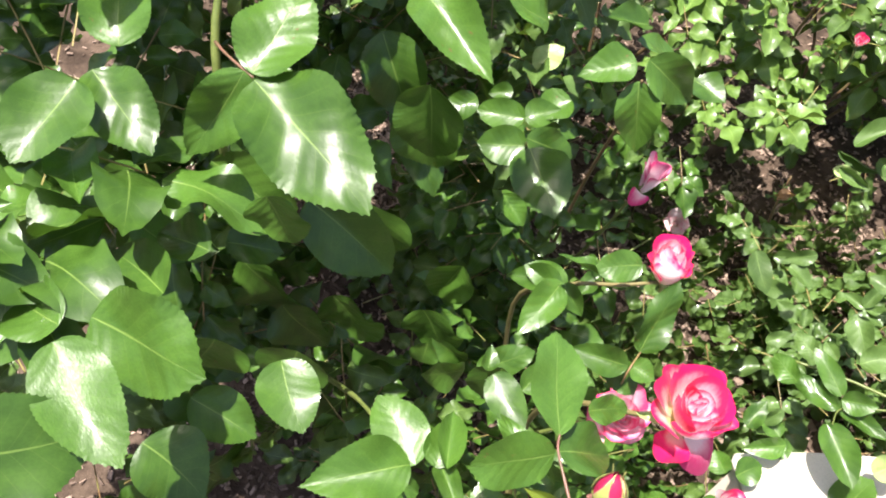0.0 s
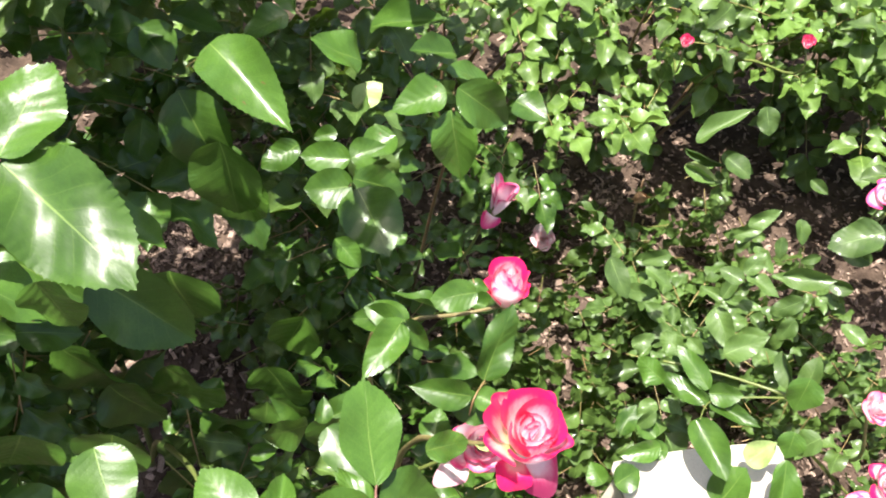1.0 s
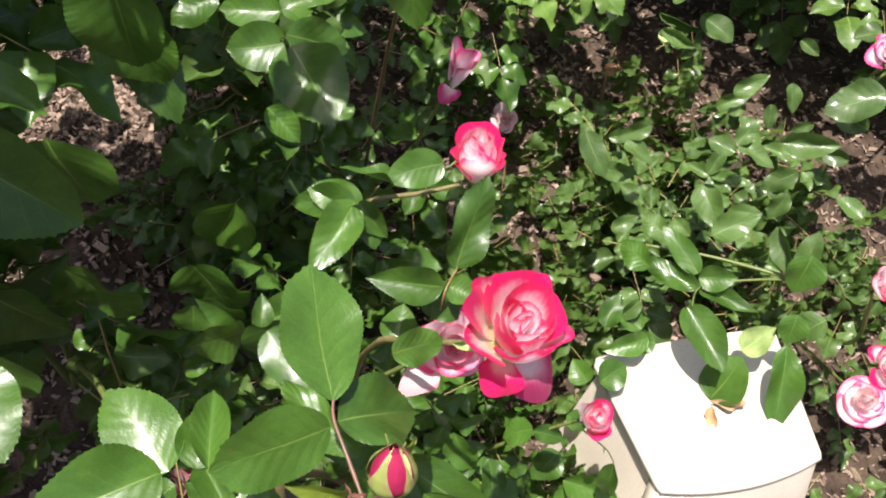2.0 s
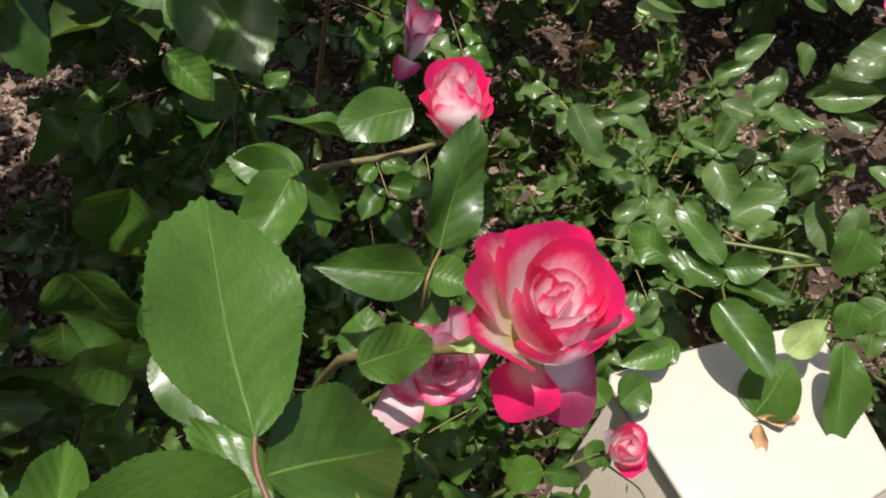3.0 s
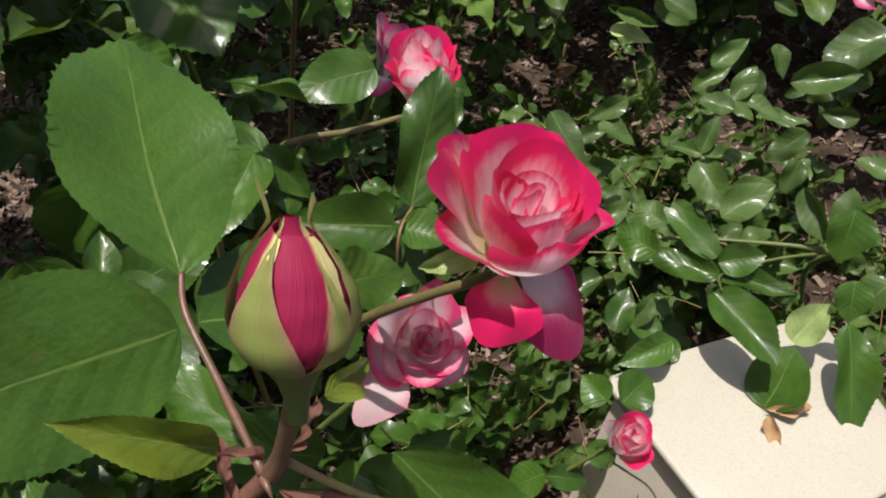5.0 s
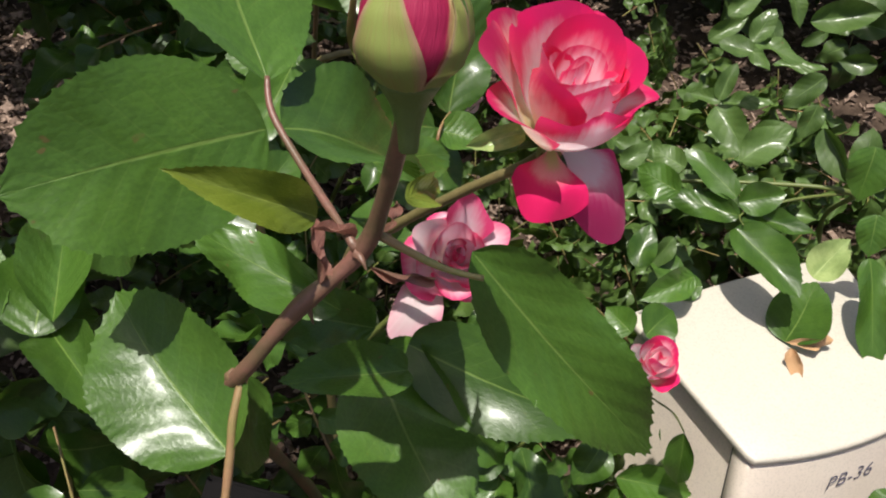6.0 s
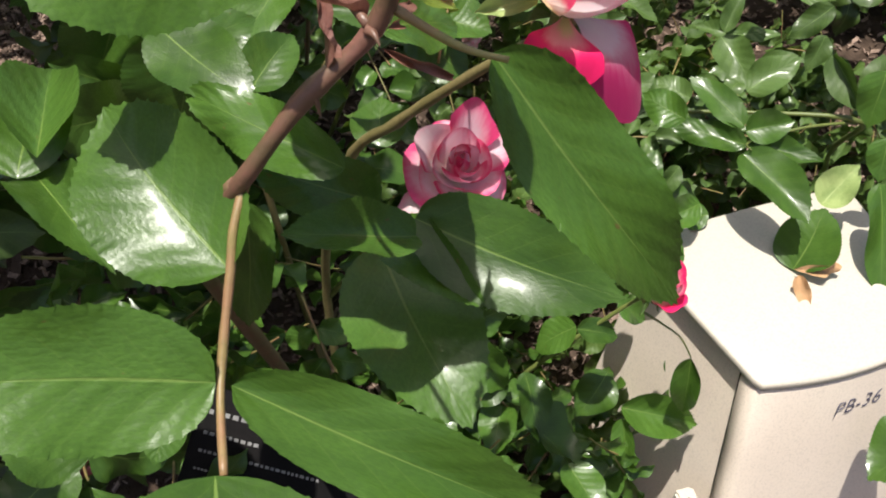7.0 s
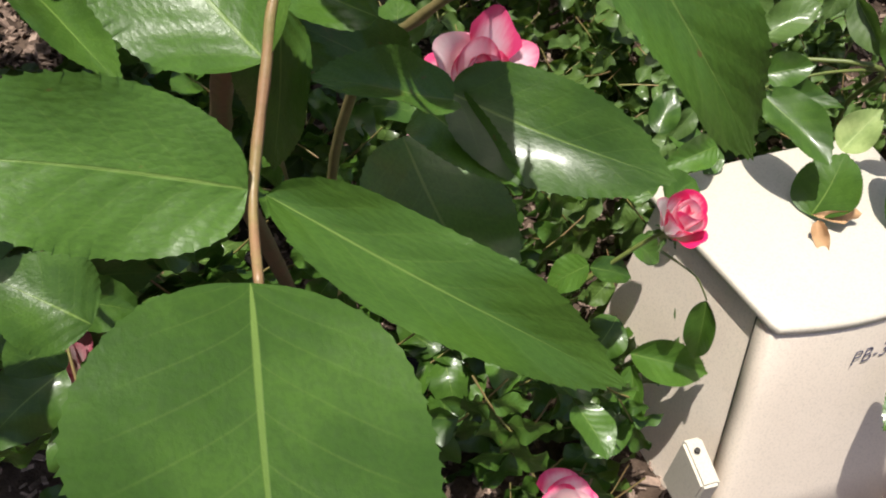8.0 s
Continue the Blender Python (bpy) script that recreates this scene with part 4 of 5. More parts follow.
    foliage(bush, rng, 35, (0.14, 0.68, 0.28), (0.18, 0.16, 0.16), 0.056, 35, "mid", LEAF, keep=lambda p: p.y > 0.52 and p.x > 0.0)
    foliage(bush, rng, 90, (0.14, 0.62, 0.28), (0.18, 0.18, 0.18), 0.064, 90, "mid", LEAF, keep=lambda p: p.y > 0.46 and p.x > 0.0, lean=(0.25, -1.0, 0.05))
    foliage(bush, rng, 60, (0.28, 0.64, 0.18), (0.16, 0.18, 0.16), 0.046, 60, "mid", LEAF, keep=lambda p: p.x < 0.40 and p.z < 0.26, lean=(0.25, -1.0, 0.05))
    foliage(bush, rng, 110, (0.29, 0.62, 0.20), (0.15, 0.18, 0.16), 0.052, 110, "mid", LEAF, keep=lambda p: p.x < 0.40 and p.z < 0.34, lean=(0.25, -1.0, 0.05))
    foliage(bush, rng, 110, (0.27, 0.60, 0.12), (0.17, 0.20, 0.10), 0.060, 0, "mid", LEAF, keep=lambda p: p.x < 0.40, lean=(0.25, -1.0, 0.15))
    foliage(bush, rng, 200, (0.34, 0.86, 0.18), (0.19, 0.20, 0.14), 0.056, 0, "mid", LEAF, keep=lambda p: p.y > 0.70, lean=(0.25, -1.0, 0.05))
    foliage(bush, rng, 95, (-0.06, 0.46, 0.44), (0.18, 0.16, 0.15), 0.064, 90, "mid", LEAF, keep=lambda p: p.z < 0.60 and not (p.x > 0.0 and p.y < 0.5), lean=(0.25, -1.0, 0.05))


# base, tip, width and normal of broad leaves, turned upright to look shaded by the tall bush
HANGING = (
    ((-0.142, 0.560, 0.853), (-0.127, 0.548, 0.778), 0.097, (-0.10, -0.97, -0.05)),
    ((-0.200, 0.450, 0.962), (-0.176, 0.438, 0.917), 0.062, (-0.10, -0.97, -0.05)),
    ((-0.124, 0.720, 0.848), (-0.098, 0.708, 0.765), 0.082, (-0.10, -0.97, -0.05)),
    ((-0.082, 0.620, 0.610), (-0.046, 0.608, 0.529), 0.079, (-0.10, -0.97, -0.05)),
    ((-0.187, 0.580, 0.654), (-0.130, 0.568, 0.577), 0.075, (-0.10, -0.97, -0.05)),
    ((-0.047, 0.700, 0.612), (-0.079, 0.688, 0.545), 0.066, (-0.10, -0.97, -0.05)),
    ((0.026, 0.500, 0.710), (0.011, 0.488, 0.653), 0.061, (-0.10, -0.97, -0.05)),
    ((-0.175, 0.430, 0.766), (-0.181, 0.418, 0.702), 0.077, (-0.10, -0.97, -0.05)),
    ((-0.107, 0.660, 0.934), (-0.099, 0.648, 0.838), 0.075, (-0.10, -0.97, -0.05)),
    ((-0.279, 0.550, 0.727), (-0.208, 0.538, 0.625), 0.074, (-0.10, -0.97, -0.05)),
    ((-0.233, 0.540, 0.671), (-0.180, 0.528, 0.601), 0.071, (0.25, -0.97, -0.05)),
    ((-0.255, 0.420, 0.770), (-0.282, 0.408, 0.708), 0.087, (0.25, -0.97, -0.05)),
)


def left_bush():
    bush = thing("rose_bush", (-0.35, 0.75, 0.1), "tall rose bush with broad shiny dark green leaves", "rose bush", "rose bushes")
    cane(bush, [(-0.36, 0.76, 0.05), (-0.32, 0.66, 0.45), (-0.285, 0.56, 0.80), (-0.27, 0.53, 0.95), (-0.275, 0.57, 1.06), (-0.25, 0.65, 1.12)], 0.006, 0.003, CANE)
    cane(bush, [(-0.272, 0.545, 1.03), (-0.25, 0.52, 1.04), (-0.222, 0.501, 1.040)], 0.0016, 0.001, CANE_RED, "leaf_stalk", "reddish leaf stalk")
    cane(bush, [(-0.36, 0.76, 0.05), (-0.25, 0.62, 0.4), (-0.14, 0.48, 0.62), (-0.09, 0.40, 0.73)], 0.005, 0.002, CANE)
    leaflet(bush, (-0.221, 0.500, 1.039), (-0.105, 0.415, 1.018), 0.084, (-0.05, -0.30, 0.95), form=3)
    leaflet(bush, (-0.223, 0.502, 1.043), (-0.200, 0.574, 1.084), 0.062, (0.04, -0.51, 0.86), form=3)
    leaflet(bush, (-0.229, 0.501, 1.045), (-0.271, 0.455, 0.977), 0.050, (0.22, -0.86, 0.46))
    leaflet(bush, (-0.366, 0.504, 1.009), (-0.294, 0.448, 0.990), 0.055, (0.05, -0.27, 0.96), form=3)
    leaflet(bush, (-0.350, 0.526, 1.020), (-0.374, 0.589, 1.062), 0.058, (0.20, -0.49, 0.85))
    leaflet(bush, (-0.366, 0.480, 1.017), (-0.383, 0.397, 1.003), 0.065, (0.21, -0.20, 0.96))
    leaflet(bush, (-0.273, 0.297, 0.974), (-0.182, 0.265, 0.977), 0.079, (-0.26, -0.70, 0.67))
    leaflet(bush, (-0.268, 0.252, 1.011), (-0.197, 0.190, 1.001), 0.052, (0.03, -0.12, 0.99))
    leaflet(bush, (-0.300, 0.165, 1.000), (-0.222, 0.215, 0.980), 0.074, (0.30, -0.60, 0.74), form=6)
    leaflet(bush, (-0.304, 0.298, 0.950), (-0.376, 0.333, 0.930), 0.052, (0.10, -0.40, 0.90))
    leaflet(bush, (-0.330, 0.416, 0.930), (-0.390, 0.380, 0.910), 0.040, (0.15, -0.55, 0.80))
    leaflet(bush, (-0.377, 0.418, 0.920), (-0.385, 0.477, 0.900), 0.030, (-0.30, -0.35, 0.90), LEAF_YOUNG)
    leaflet(bush, (-0.393, 0.415, 0.900), (-0.419, 0.396, 0.880), 0.027, (-0.10, -0.60, 0.80), LEAF_YOUNG)
    leaflet(bush, (-0.351, 0.455, 0.900), (-0.353, 0.522, 0.880), 0.033, (-0.25, 0.10, 0.93))
    leaflet(bush, (-0.247, 0.428, 0.900), (-0.320, 0.457, 0.880), 0.042, (-0.05, -0.30, 0.93))
    leaflet(bush, (-0.257, 0.363, 0.920), (-0.337, 0.411, 0.900), 0.052, (0.20, -0.45, 0.85))
    leaflet(bush, (-0.253, 0.470, 0.860), (-0.202, 0.494, 0.840), 0.046, (-0.10, -0.35, 0.93))
    leaflet(bush, (-0.185, 0.412, 0.773), (-0.143, 0.351, 0.766), 0.060, (0.12, -0.03, 0.99))
    leaflet(bush, (-0.036, 0.350, 0.751), (-0.088, 0.403, 0.770), 0.053, (0.02, -0.31, 0.95))
    leaflet(bush, (-0.018, 0.352, 0.751), (-0.014, 0.401, 0.765), 0.034, (0.11, -0.27, 0.96))
    leaflet(bush, (-0.041, 0.349, 0.751), (-0.126, 0.298, 0.773), 0.058, (0.34, -0.17, 0.92))
    leaflet(bush, (-0.178, 0.489, 0.924), (-0.094, 0.471, 0.864), 0.067, (0.52, -0.80, 0.25))
    leaflet(bush, (-0.284, 0.526, 0.904), (-0.199, 0.507, 0.853), 0.072, (0.45, -0.82, 0.28))
    leaflet(bush, (-0.188, 0.790, 0.885), (-0.135, 0.741, 0.790), 0.074, (0.15, -0.77, 0.62))
    leaflet(bush, (-0.165, 0.812, 0.793), (-0.098, 0.733, 0.691), 0.062, (0.16, -0.70, 0.70))
    leaflet(bush, (-0.151, 0.810, 0.937), (-0.054, 0.713, 0.924), 0.069, (-0.20, -0.33, 0.92))
    leaflet(bush, (-0.340, 0.465, 0.870), (-0.284, 0.461, 0.839), 0.045, (0.46, -0.23, 0.86))
    leaflet(bush, (-0.362, 0.526, 0.875), (-0.389, 0.473, 0.850), 0.044, (0.40, -0.55, 0.74))
    leaflet(bush, (-0.360, 0.444, 0.880), (-0.409, 0.395, 0.879), 0.039, (0.40, -0.43, 0.81))
    leaflet(bush, (-0.266, 0.372, 0.732), (-0.196, 0.360, 0.704), 0.053, (0.28, -0.38, 0.88))
    leaflet(bush, (-0.262, 0.285, 0.808), (-0.199, 0.263, 0.777), 0.068, (0.37, -0.19, 0.91))
    leaflet(bush, (-0.418, 0.528, 0.840), (-0.455, 0.481, 0.830), 0.043, (0.35, -0.46, 0.81))
    leaflet(bush, (-0.077, 0.878, 0.742), (-0.123, 0.849, 0.722), 0.037, (0.05, -0.61, 0.79))
    leaflet(bush, (-0.248, 0.817, 0.816), (-0.251, 0.777, 0.772), 0.040, (0.42, -0.68, 0.60))
    leaflet(bush, (-0.062, 0.545, 0.655), (-0.066, 0.535, 0.622), 0.036, (-0.02, -0.97, 0.05))
    leaflet(bush, (-0.223, 0.450, 0.711), (-0.244, 0.430, 0.710), 0.027, (0.22, -0.28, 0.94))
    for base, tip, width, normal in HANGING:
        leaflet(bush, base, tip, width, normal)
    rng = random.Random(41)
    foliage(bush, rng, 560, (-0.22, 1.12, 0.90), (0.42, 0.50, 0.10), 0.074, 40, "mid", LEAF, keep=lambda p: (p.y > 1.12 or p.x < -0.42) and p.y > 0.67 and p.x < 0.02 and clear(p))
    foliage(bush, rng, 95, (-0.50, 0.46, 0.92), (0.22, 0.24, 0.10), 0.085, 95, "mid", LEAF, keep=lambda p: p.x < -0.30)
    foliage(bush, rng, 40, (-0.46, 0.40, 0.62), (0.26, 0.28, 0.14), 0.074, 0, "mid", LEAF, keep=lambda p: p.x < -0.16)
    foliage(bush, rng, 150, (-0.40, 0.46, 0.56), (0.26, 0.28, 0.18), 0.084, 90, "mid", LEAF, keep=lambda p: p.x < -0.16, lean=(0.25, -1.0, 0.05))
    foliage(bush, rng, 200, (-0.16, 0.92, 0.62), (0.30, 0.20, 0.18), 0.074, 60, "mid", LEAF, keep=lambda p: p.y > 0.72 and (p.x < -0.26 or p.y > 1.0) and clear(p), lean=(0.25, -1.0, 0.05))
    foliage(bush, rng, 90, (-0.04, 0.90, 0.20), (0.28, 0.26, 0.12), 0.060, 0, "mid", LEAF, keep=clear, lean=(0.25, -1.0, 0.08))
    foliage(bush, rng, 120, (-0.44, 0.72, 0.90), (0.22, 0.34, 0.15), 0.074, 110, "mid", LEAF, keep=lambda p: not (p.y < 0.50 and p.z > 0.8) and p.x < -0.26 and clear(p))
    foliage(bush, rng, 130, (-0.26, 0.70, 0.74), (0.20, 0.22, 0.16), 0.074, 90, "mid", LEAF, keep=lambda p: not (p.y < 0.54 and p.z > 0.7) and p.x < -0.20 and clear(p), lean=(0.25, -1.0, 0.05))
    # Crown leaves above the view, added to shade the foliage and mulch below.
    foliage(bush, rng, 240, (-0.40, 0.98, 1.22), (0.28, 0.30, 0.16), 0.074, 0, "mid", LEAF, keep=lambda p: p.y > 0.74 and p.x < -0.24 and clear(p))
    foliage(bush, rng, 130, (-0.28, 1.00, 1.06), (0.24, 0.22, 0.07), 0.074, 0, "mid", LEAF, keep=lambda p: p.x < -0.24 and p.y > 0.84 and clear(p))
    foliage(bush, rng, 110, (-0.48, 0.62, 0.62), (0.24, 0.20, 0.20), 0.074, 0, "mid", LEAF, keep=lambda p: p.x < -0.28 and p.y > 0.45)
    foliage(bush, rng, 130, (-0.22, 1.14, 0.20), (0.26, 0.24, 0.14), 0.060, 0, "mid", LEAF, keep=clear, lean=(0.25, -1.0, 0.05))
    # Two more unseen leaf clumps overhead, added only for their shade.
    foliage(bush, rng, 30, (-0.15, 0.68, 1.25), (0.06, 0.05, 0.05), 0.060, 0, "mid", LEAF)
    foliage(bush, rng, 120, (-0.42, 0.77, 1.20), (0.24, 0.18, 0.08), 0.074, 0, "mid", LEAF, keep=lambda p: p.y > 0.63 and p.x < -0.21 and clear(p))
    # Cane added to carry the unseen crown.
    cane(bush, [(-0.36, 0.78, 0.05), (-0.40, 0.86, 0.6), (-0.38, 0.95, 1.1), (-0.34, 1.0, 1.3)], 0.006, 0.003, CANE)
    foliage(bush, rng, 150, (-0.34, 0.86, 0.42), (0.36, 0.36, 0.34), 0.060, 60, "mid", LEAF, keep=lambda p: not (p.y < 0.56 and p.z > 0.7) and clear(p))
    foliage(bush, rng, 90, (-0.14, 0.72, 0.24), (0.28, 0.28, 0.18), 0.058, 60, "mid", LEAF, keep=clear)


def middle_bush():
    bush = thing("rose_bush", (0.06, 1.05, 0.1), "rose bush with a mauve fading rose and pale new leaves", "rose bush", "rose bushes")
    cane(bush, [(0.06, 1.06, 0.05), (0.02, 0.98, 0.4), (0.0, 0.86, 0.68), (-0.001, 0.802, 0.749)], 0.005, 0.002, CANE)
    cane(bush, [(0.06, 1.06, 0.05), (0.1, 1.0, 0.5), (0.12, 0.90, 0.76), (0.118, 0.862, 0.835)], 0.0034, 0.0016, CANE_BROWN)
    cane(bush, [(0.06, 1.06, 0.05), (0.16, 1.08, 0.3), (0.205, 1.08, 0.455)], 0.004, 0.0022, CANE, "stem")
    bloom(bush, (0.207, 1.085, 0.432), (0.22, 0.05, 0.95), 0.036, WILT, 22, "wilting mauve and white rose", (PETAL_MAUVE, PETAL_MAUVE), 0.3)
    bloom(bush, (0.335, 1.285, 0.165), (0.1, -0.4, 0.6), 0.026, SMALL, 23, "small faded white rose", (PETAL_PALE, PETAL_PALE), 0.9)
    cane(bush, [(0.08, 1.06, 0.05), (0.22, 1.18, 0.12), (0.333, 1.287, 0.155)], 0.003, 0.0018, CANE, "stem")
    leaflet(bush, (0.004, 0.837, 0.712), (0.053, 0.748, 0.693), 0.078, (-0.13, -0.27, 0.95), form=3)
    leaflet(bush, (-0.001, 0.839, 0.714), (-0.065, 0.830, 0.709), 0.052, (0.03, -0.70, 0.72))
    leaflet(bush, (-0.003, 0.852, 0.714), (0.065, 0.857, 0.691), 0.050, (0.27, -0.72, 0.65))
    leaflet(bush, (-0.011, 0.884, 0.719), (-0.078, 0.881, 0.721), 0.043, (0.05, -0.63, 0.77))
    leaflet(bush, (-0.011, 0.884, 0.719), (0.034, 0.900, 0.737), 0.040, (-0.10, -0.60, 0.79))
    leaflet(bush, (0.108, 0.879, 0.846), (0.041, 0.857, 0.834), 0.051, (-0.03, -0.41, 0.91))
    leaflet(bush, (0.115, 0.866, 0.830), (0.137, 0.827, 0.741), 0.056, (-0.01, -0.92, 0.40))
    leaflet(bush, (0.121, 0.882, 0.852), (0.199, 0.888, 0.794), 0.058, (0.40, -0.79, 0.47))
    leaflet(bush, (0.079, 0.679, 0.651), (0.039, 0.599, 0.640), 0.043, (0.17, -0.22, 0.96))
    leaflet(bush, (0.079, 0.679, 0.651), (0.007, 0.683, 0.639), 0.036, (-0.17, -0.54, 0.83))
    leaflet(bush, (0.081, 0.678, 0.651), (0.114, 0.652, 0.622), 0.028, (-0.02, -0.76, 0.64))
    leaflet(bush, (-0.016, 0.767, 0.689), (0.019, 0.744, 0.663), 0.031, (0.18, -0.58, 0.79))
    leaflet(bush, (-0.035, 0.933, 0.720), (-0.069, 0.923, 0.715), 0.024, (0.07, -0.63, 0.78))
    leaflet(bush, (-0.023, 0.920, 0.536), (-0.001, 0.839, 0.559), 0.039, (-0.05, 0.27, 0.96))
    leaflet(bush, (-0.052, 0.990, 0.553), (-0.039, 0.974, 0.526), 0.030, (0.33, -0.71, 0.62))
    leaflet(bush, (-0.007, 0.980, 0.805), (-0.059, 0.950, 0.864), 0.060, (-0.08, -0.32, 0.94))
    leaflet(bush, (-0.000, 1.020, 0.831), (0.088, 0.990, 0.890), 0.047, (-0.11, -0.33, 0.94))
    leaflet(bush, (-0.094, 0.950, 0.889), (-0.147, 0.920, 0.879), 0.043, (-0.05, -0.32, 0.94))
    leaflet(bush, (-0.241, 0.950, 0.873), (-0.169, 0.920, 0.884), 0.038, (-0.01, -0.32, 0.95))
    leaflet(bush, (0.112, 0.920, 0.874), (0.062, 0.890, 0.898), 0.040, (-0.13, -0.32, 0.94))
    leaflet(bush, (0.162, 0.950, 0.809), (0.112, 0.920, 0.857), 0.040, (-0.15, -0.31, 0.94))
    leaflet(bush, (-0.220, 0.800, 0.959), (-0.183, 0.770, 0.930), 0.050, (0.01, -0.30, 0.95))
    leaflet(bush, (-0.127, 0.900, 0.702), (-0.077, 0.870, 0.700), 0.046, (-0.06, -0.27, 0.96))
    leaflet(bush, (-0.019, 0.860, 0.584), (0.022, 0.830, 0.575), 0.048, (-0.09, -0.24, 0.97))
    leaflet(bush, (0.205, 1.000, 0.746), (0.248, 0.970, 0.751), 0.049, (-0.18, -0.30, 0.94))
    leaflet(bush, (0.045, 0.920, 0.735), (0.003, 0.890, 0.721), 0.050, (-0.10, -0.28, 0.95))
    leaflet(bush, (-0.076, 1.000, 0.641), (-0.084, 0.970, 0.728), 0.049, (-0.07, -0.29, 0.96))
    rng = random.Random(51)
    foliage(bush, rng, 200, (0.02, 1.06, 0.44), (0.28, 0.24, 0.26), 0.056, 120, "mid", LEAF, keep=lambda p: p.x < 0.24 and clear(p))
    foliage(bush, rng, 110, (0.10, 0.98, 0.30), (0.22, 0.20, 0.14), 0.056, 0, "mid", LEAF, keep=lambda p: p.x < 0.26 and p.z < 0.42, lean=(0.25, -1.0, 0.05))
    foliage(bush, rng, 70, (0.27, 1.40, 0.20), (0.13, 0.12, 0.13), 0.056, 0, "mid", LEAF, lean=(0.25, -1.0, 0.05))
    foliage(bush, rng, 60, (0.20, 1.36, 0.36), (0.14, 0.12, 0.07), 0.056, 40, "mid", LEAF)
    # Leaf clump added sunward of the mulch, to cast shade on it.
    foliage(bush, rng, 70, (-0.50, 1.46, 0.42), (0.14, 0.10, 0.16), 0.056, 20, "mid", LEAF, keep=clear)
    foliage(bush, rng, 60, (-0.02, 1.10, 0.74), (0.24, 0.12, 0.08), 0.052, 60, "mid", LEAF_YOUNG, keep=clear)
    foliage(bush, rng, 60, (0.0, 0.90, 0.56), (0.12, 0.10, 0.08), 0.056, 40, "mid", LEAF, keep=lambda p: p.x < 0.04 and clear(p))


def right_bush():
    bush = thing("rose_bush", (0.85, 0.95, 0.0), "spreading rose bush with small bright green leaves beside the box", "rose bush", "rose bushes")
    cane(bush, [(0.86, 0.96, 0.0), (0.78, 0.92, 0.2), (0.712, 0.816, 0.347), (0.60, 0.86, 0.335), (0.508, 0.885, 0.323)], 0.004, 0.0022, CANE)
    cane(bush, [(0.712, 0.816, 0.347), (0.64, 0.81, 0.35), (0.571, 0.801, 0.342), (0.531, 0.738, 0.387)], 0.0022, 0.001, CANE, "leaf_stalk")
    cane(bush, [(0.88, 0.94, 0.0), (0.86, 0.80, 0.2), (0.80, 0.76, 0.36), (0.76, 0.745, 0.44)], 0.004, 0.002, CANE, "stem")
    cane(bush, [(0.88, 0.94, 0.0), (0.88, 0.80, 0.1), (0.86, 0.70, 0.2)], 0.004, 0.002, CANE, "stem")
    bloom(bush, (0.835, 0.685, 0.225), (-0.3, -0.3, 0.8), 0.036, FULL, 32, "pale pink rose with red rims", (PETAL_PALE, PETAL_PINK), 0.4)
    bloom(bush, (0.87, 0.73, 0.25), (0.2, -0.3, 0.8), 0.032, HALF, 33, "crimson pink rose", (PETAL_PINK, PETAL), 0.9)
    bloom(bush, (0.755, 0.737, 0.452), (0.3, -0.3, 0.7), 0.026, SMALL, 34, "half-open pink and cream rose", (PETAL_PALE, PETAL_PINK), 0.9)
    leaflet(bush, (0.562, 0.628, 0.312), (0.566, 0.598, 0.291), 0.016, (-0.6, -0.5, 0.6), LEAF_DRY, "mid", "curled dry brown leaf")
    leaflet(bush, (0.612, 0.633, 0.312), (0.562, 0.630, 0.314), 0.014, (0.0, -0.8, 0.5), LEAF_DRY, "mid", "curled dry brown leaf")
    bloom(bush, (0.52, 1.33, 0.285), (0.1, -0.5, -0.3), 0.020, SMALL, 36, "shrivelled brown dead bloom", (LEAF_DRY, LEAF_DRY), 0.3)
    cane(bush, [(0.55, 1.36, 0.03), (0.53, 1.35, 0.22), (0.525, 1.34, 0.31), (0.52, 1.33, 0.292)], 0.003, 0.0016, CANE_BROWN, "stem")
    leaflet(bush, (0.526, 0.742, 0.379), (0.562, 0.650, 0.372), 0.050, (-0.20, -0.30, 0.92))
    leaflet(bush, (0.567, 0.645, 0.300), (0.598, 0.684, 0.352), 0.070, (-0.72, -0.18, 0.67))
    leaflet(bush, (0.657, 0.690, 0.372), (0.650, 0.592, 0.292), 0.047, (-0.17, -0.63, 0.76))
    leaflet(bush, (0.566, 0.816, 0.353), (0.515, 0.873, 0.386), 0.034, (-0.20, -0.62, 0.76))
    leaflet(bush, (0.568, 0.801, 0.338), (0.490, 0.850, 0.339), 0.034, (-0.34, -0.56, 0.76))
    leaflet(bush, (0.567, 0.811, 0.349), (0.613, 0.797, 0.371), 0.039, (-0.49, -0.63, 0.60))
    leaflet(bush, (0.568, 0.801, 0.337), (0.640, 0.758, 0.351), 0.028, (-0.34, -0.28, 0.90))
    leaflet(bush, (0.502, 0.725, 0.308), (0.463, 0.735, 0.294), 0.031, (-0.41, -0.49, 0.77))
    leaflet(bush, (0.489, 0.753, 0.297), (0.457, 0.784, 0.309), 0.032, (-0.09, -0.45, 0.89))
    leaflet(bush, (0.694, 0.796, 0.434), (0.682, 0.764, 0.380), 0.055, (-0.27, -0.79, 0.54))
    leaflet(bush, (0.661, 0.714, 0.412), (0.654, 0.686, 0.376), 0.039, (-0.38, -0.70, 0.60))
    cane(bush, [(0.372, 0.574, 0.345), (0.388, 0.564, 0.338), (0.406, 0.556, 0.325), (0.420, 0.549, 0.301)], 0.0012, 0.0008, CANE, "leaf_stalk")
    leaflet(bush, (0.420, 0.549, 0.300), (0.420, 0.528, 0.232), 0.028, (-0.62, -0.70, 0.35), form=0)
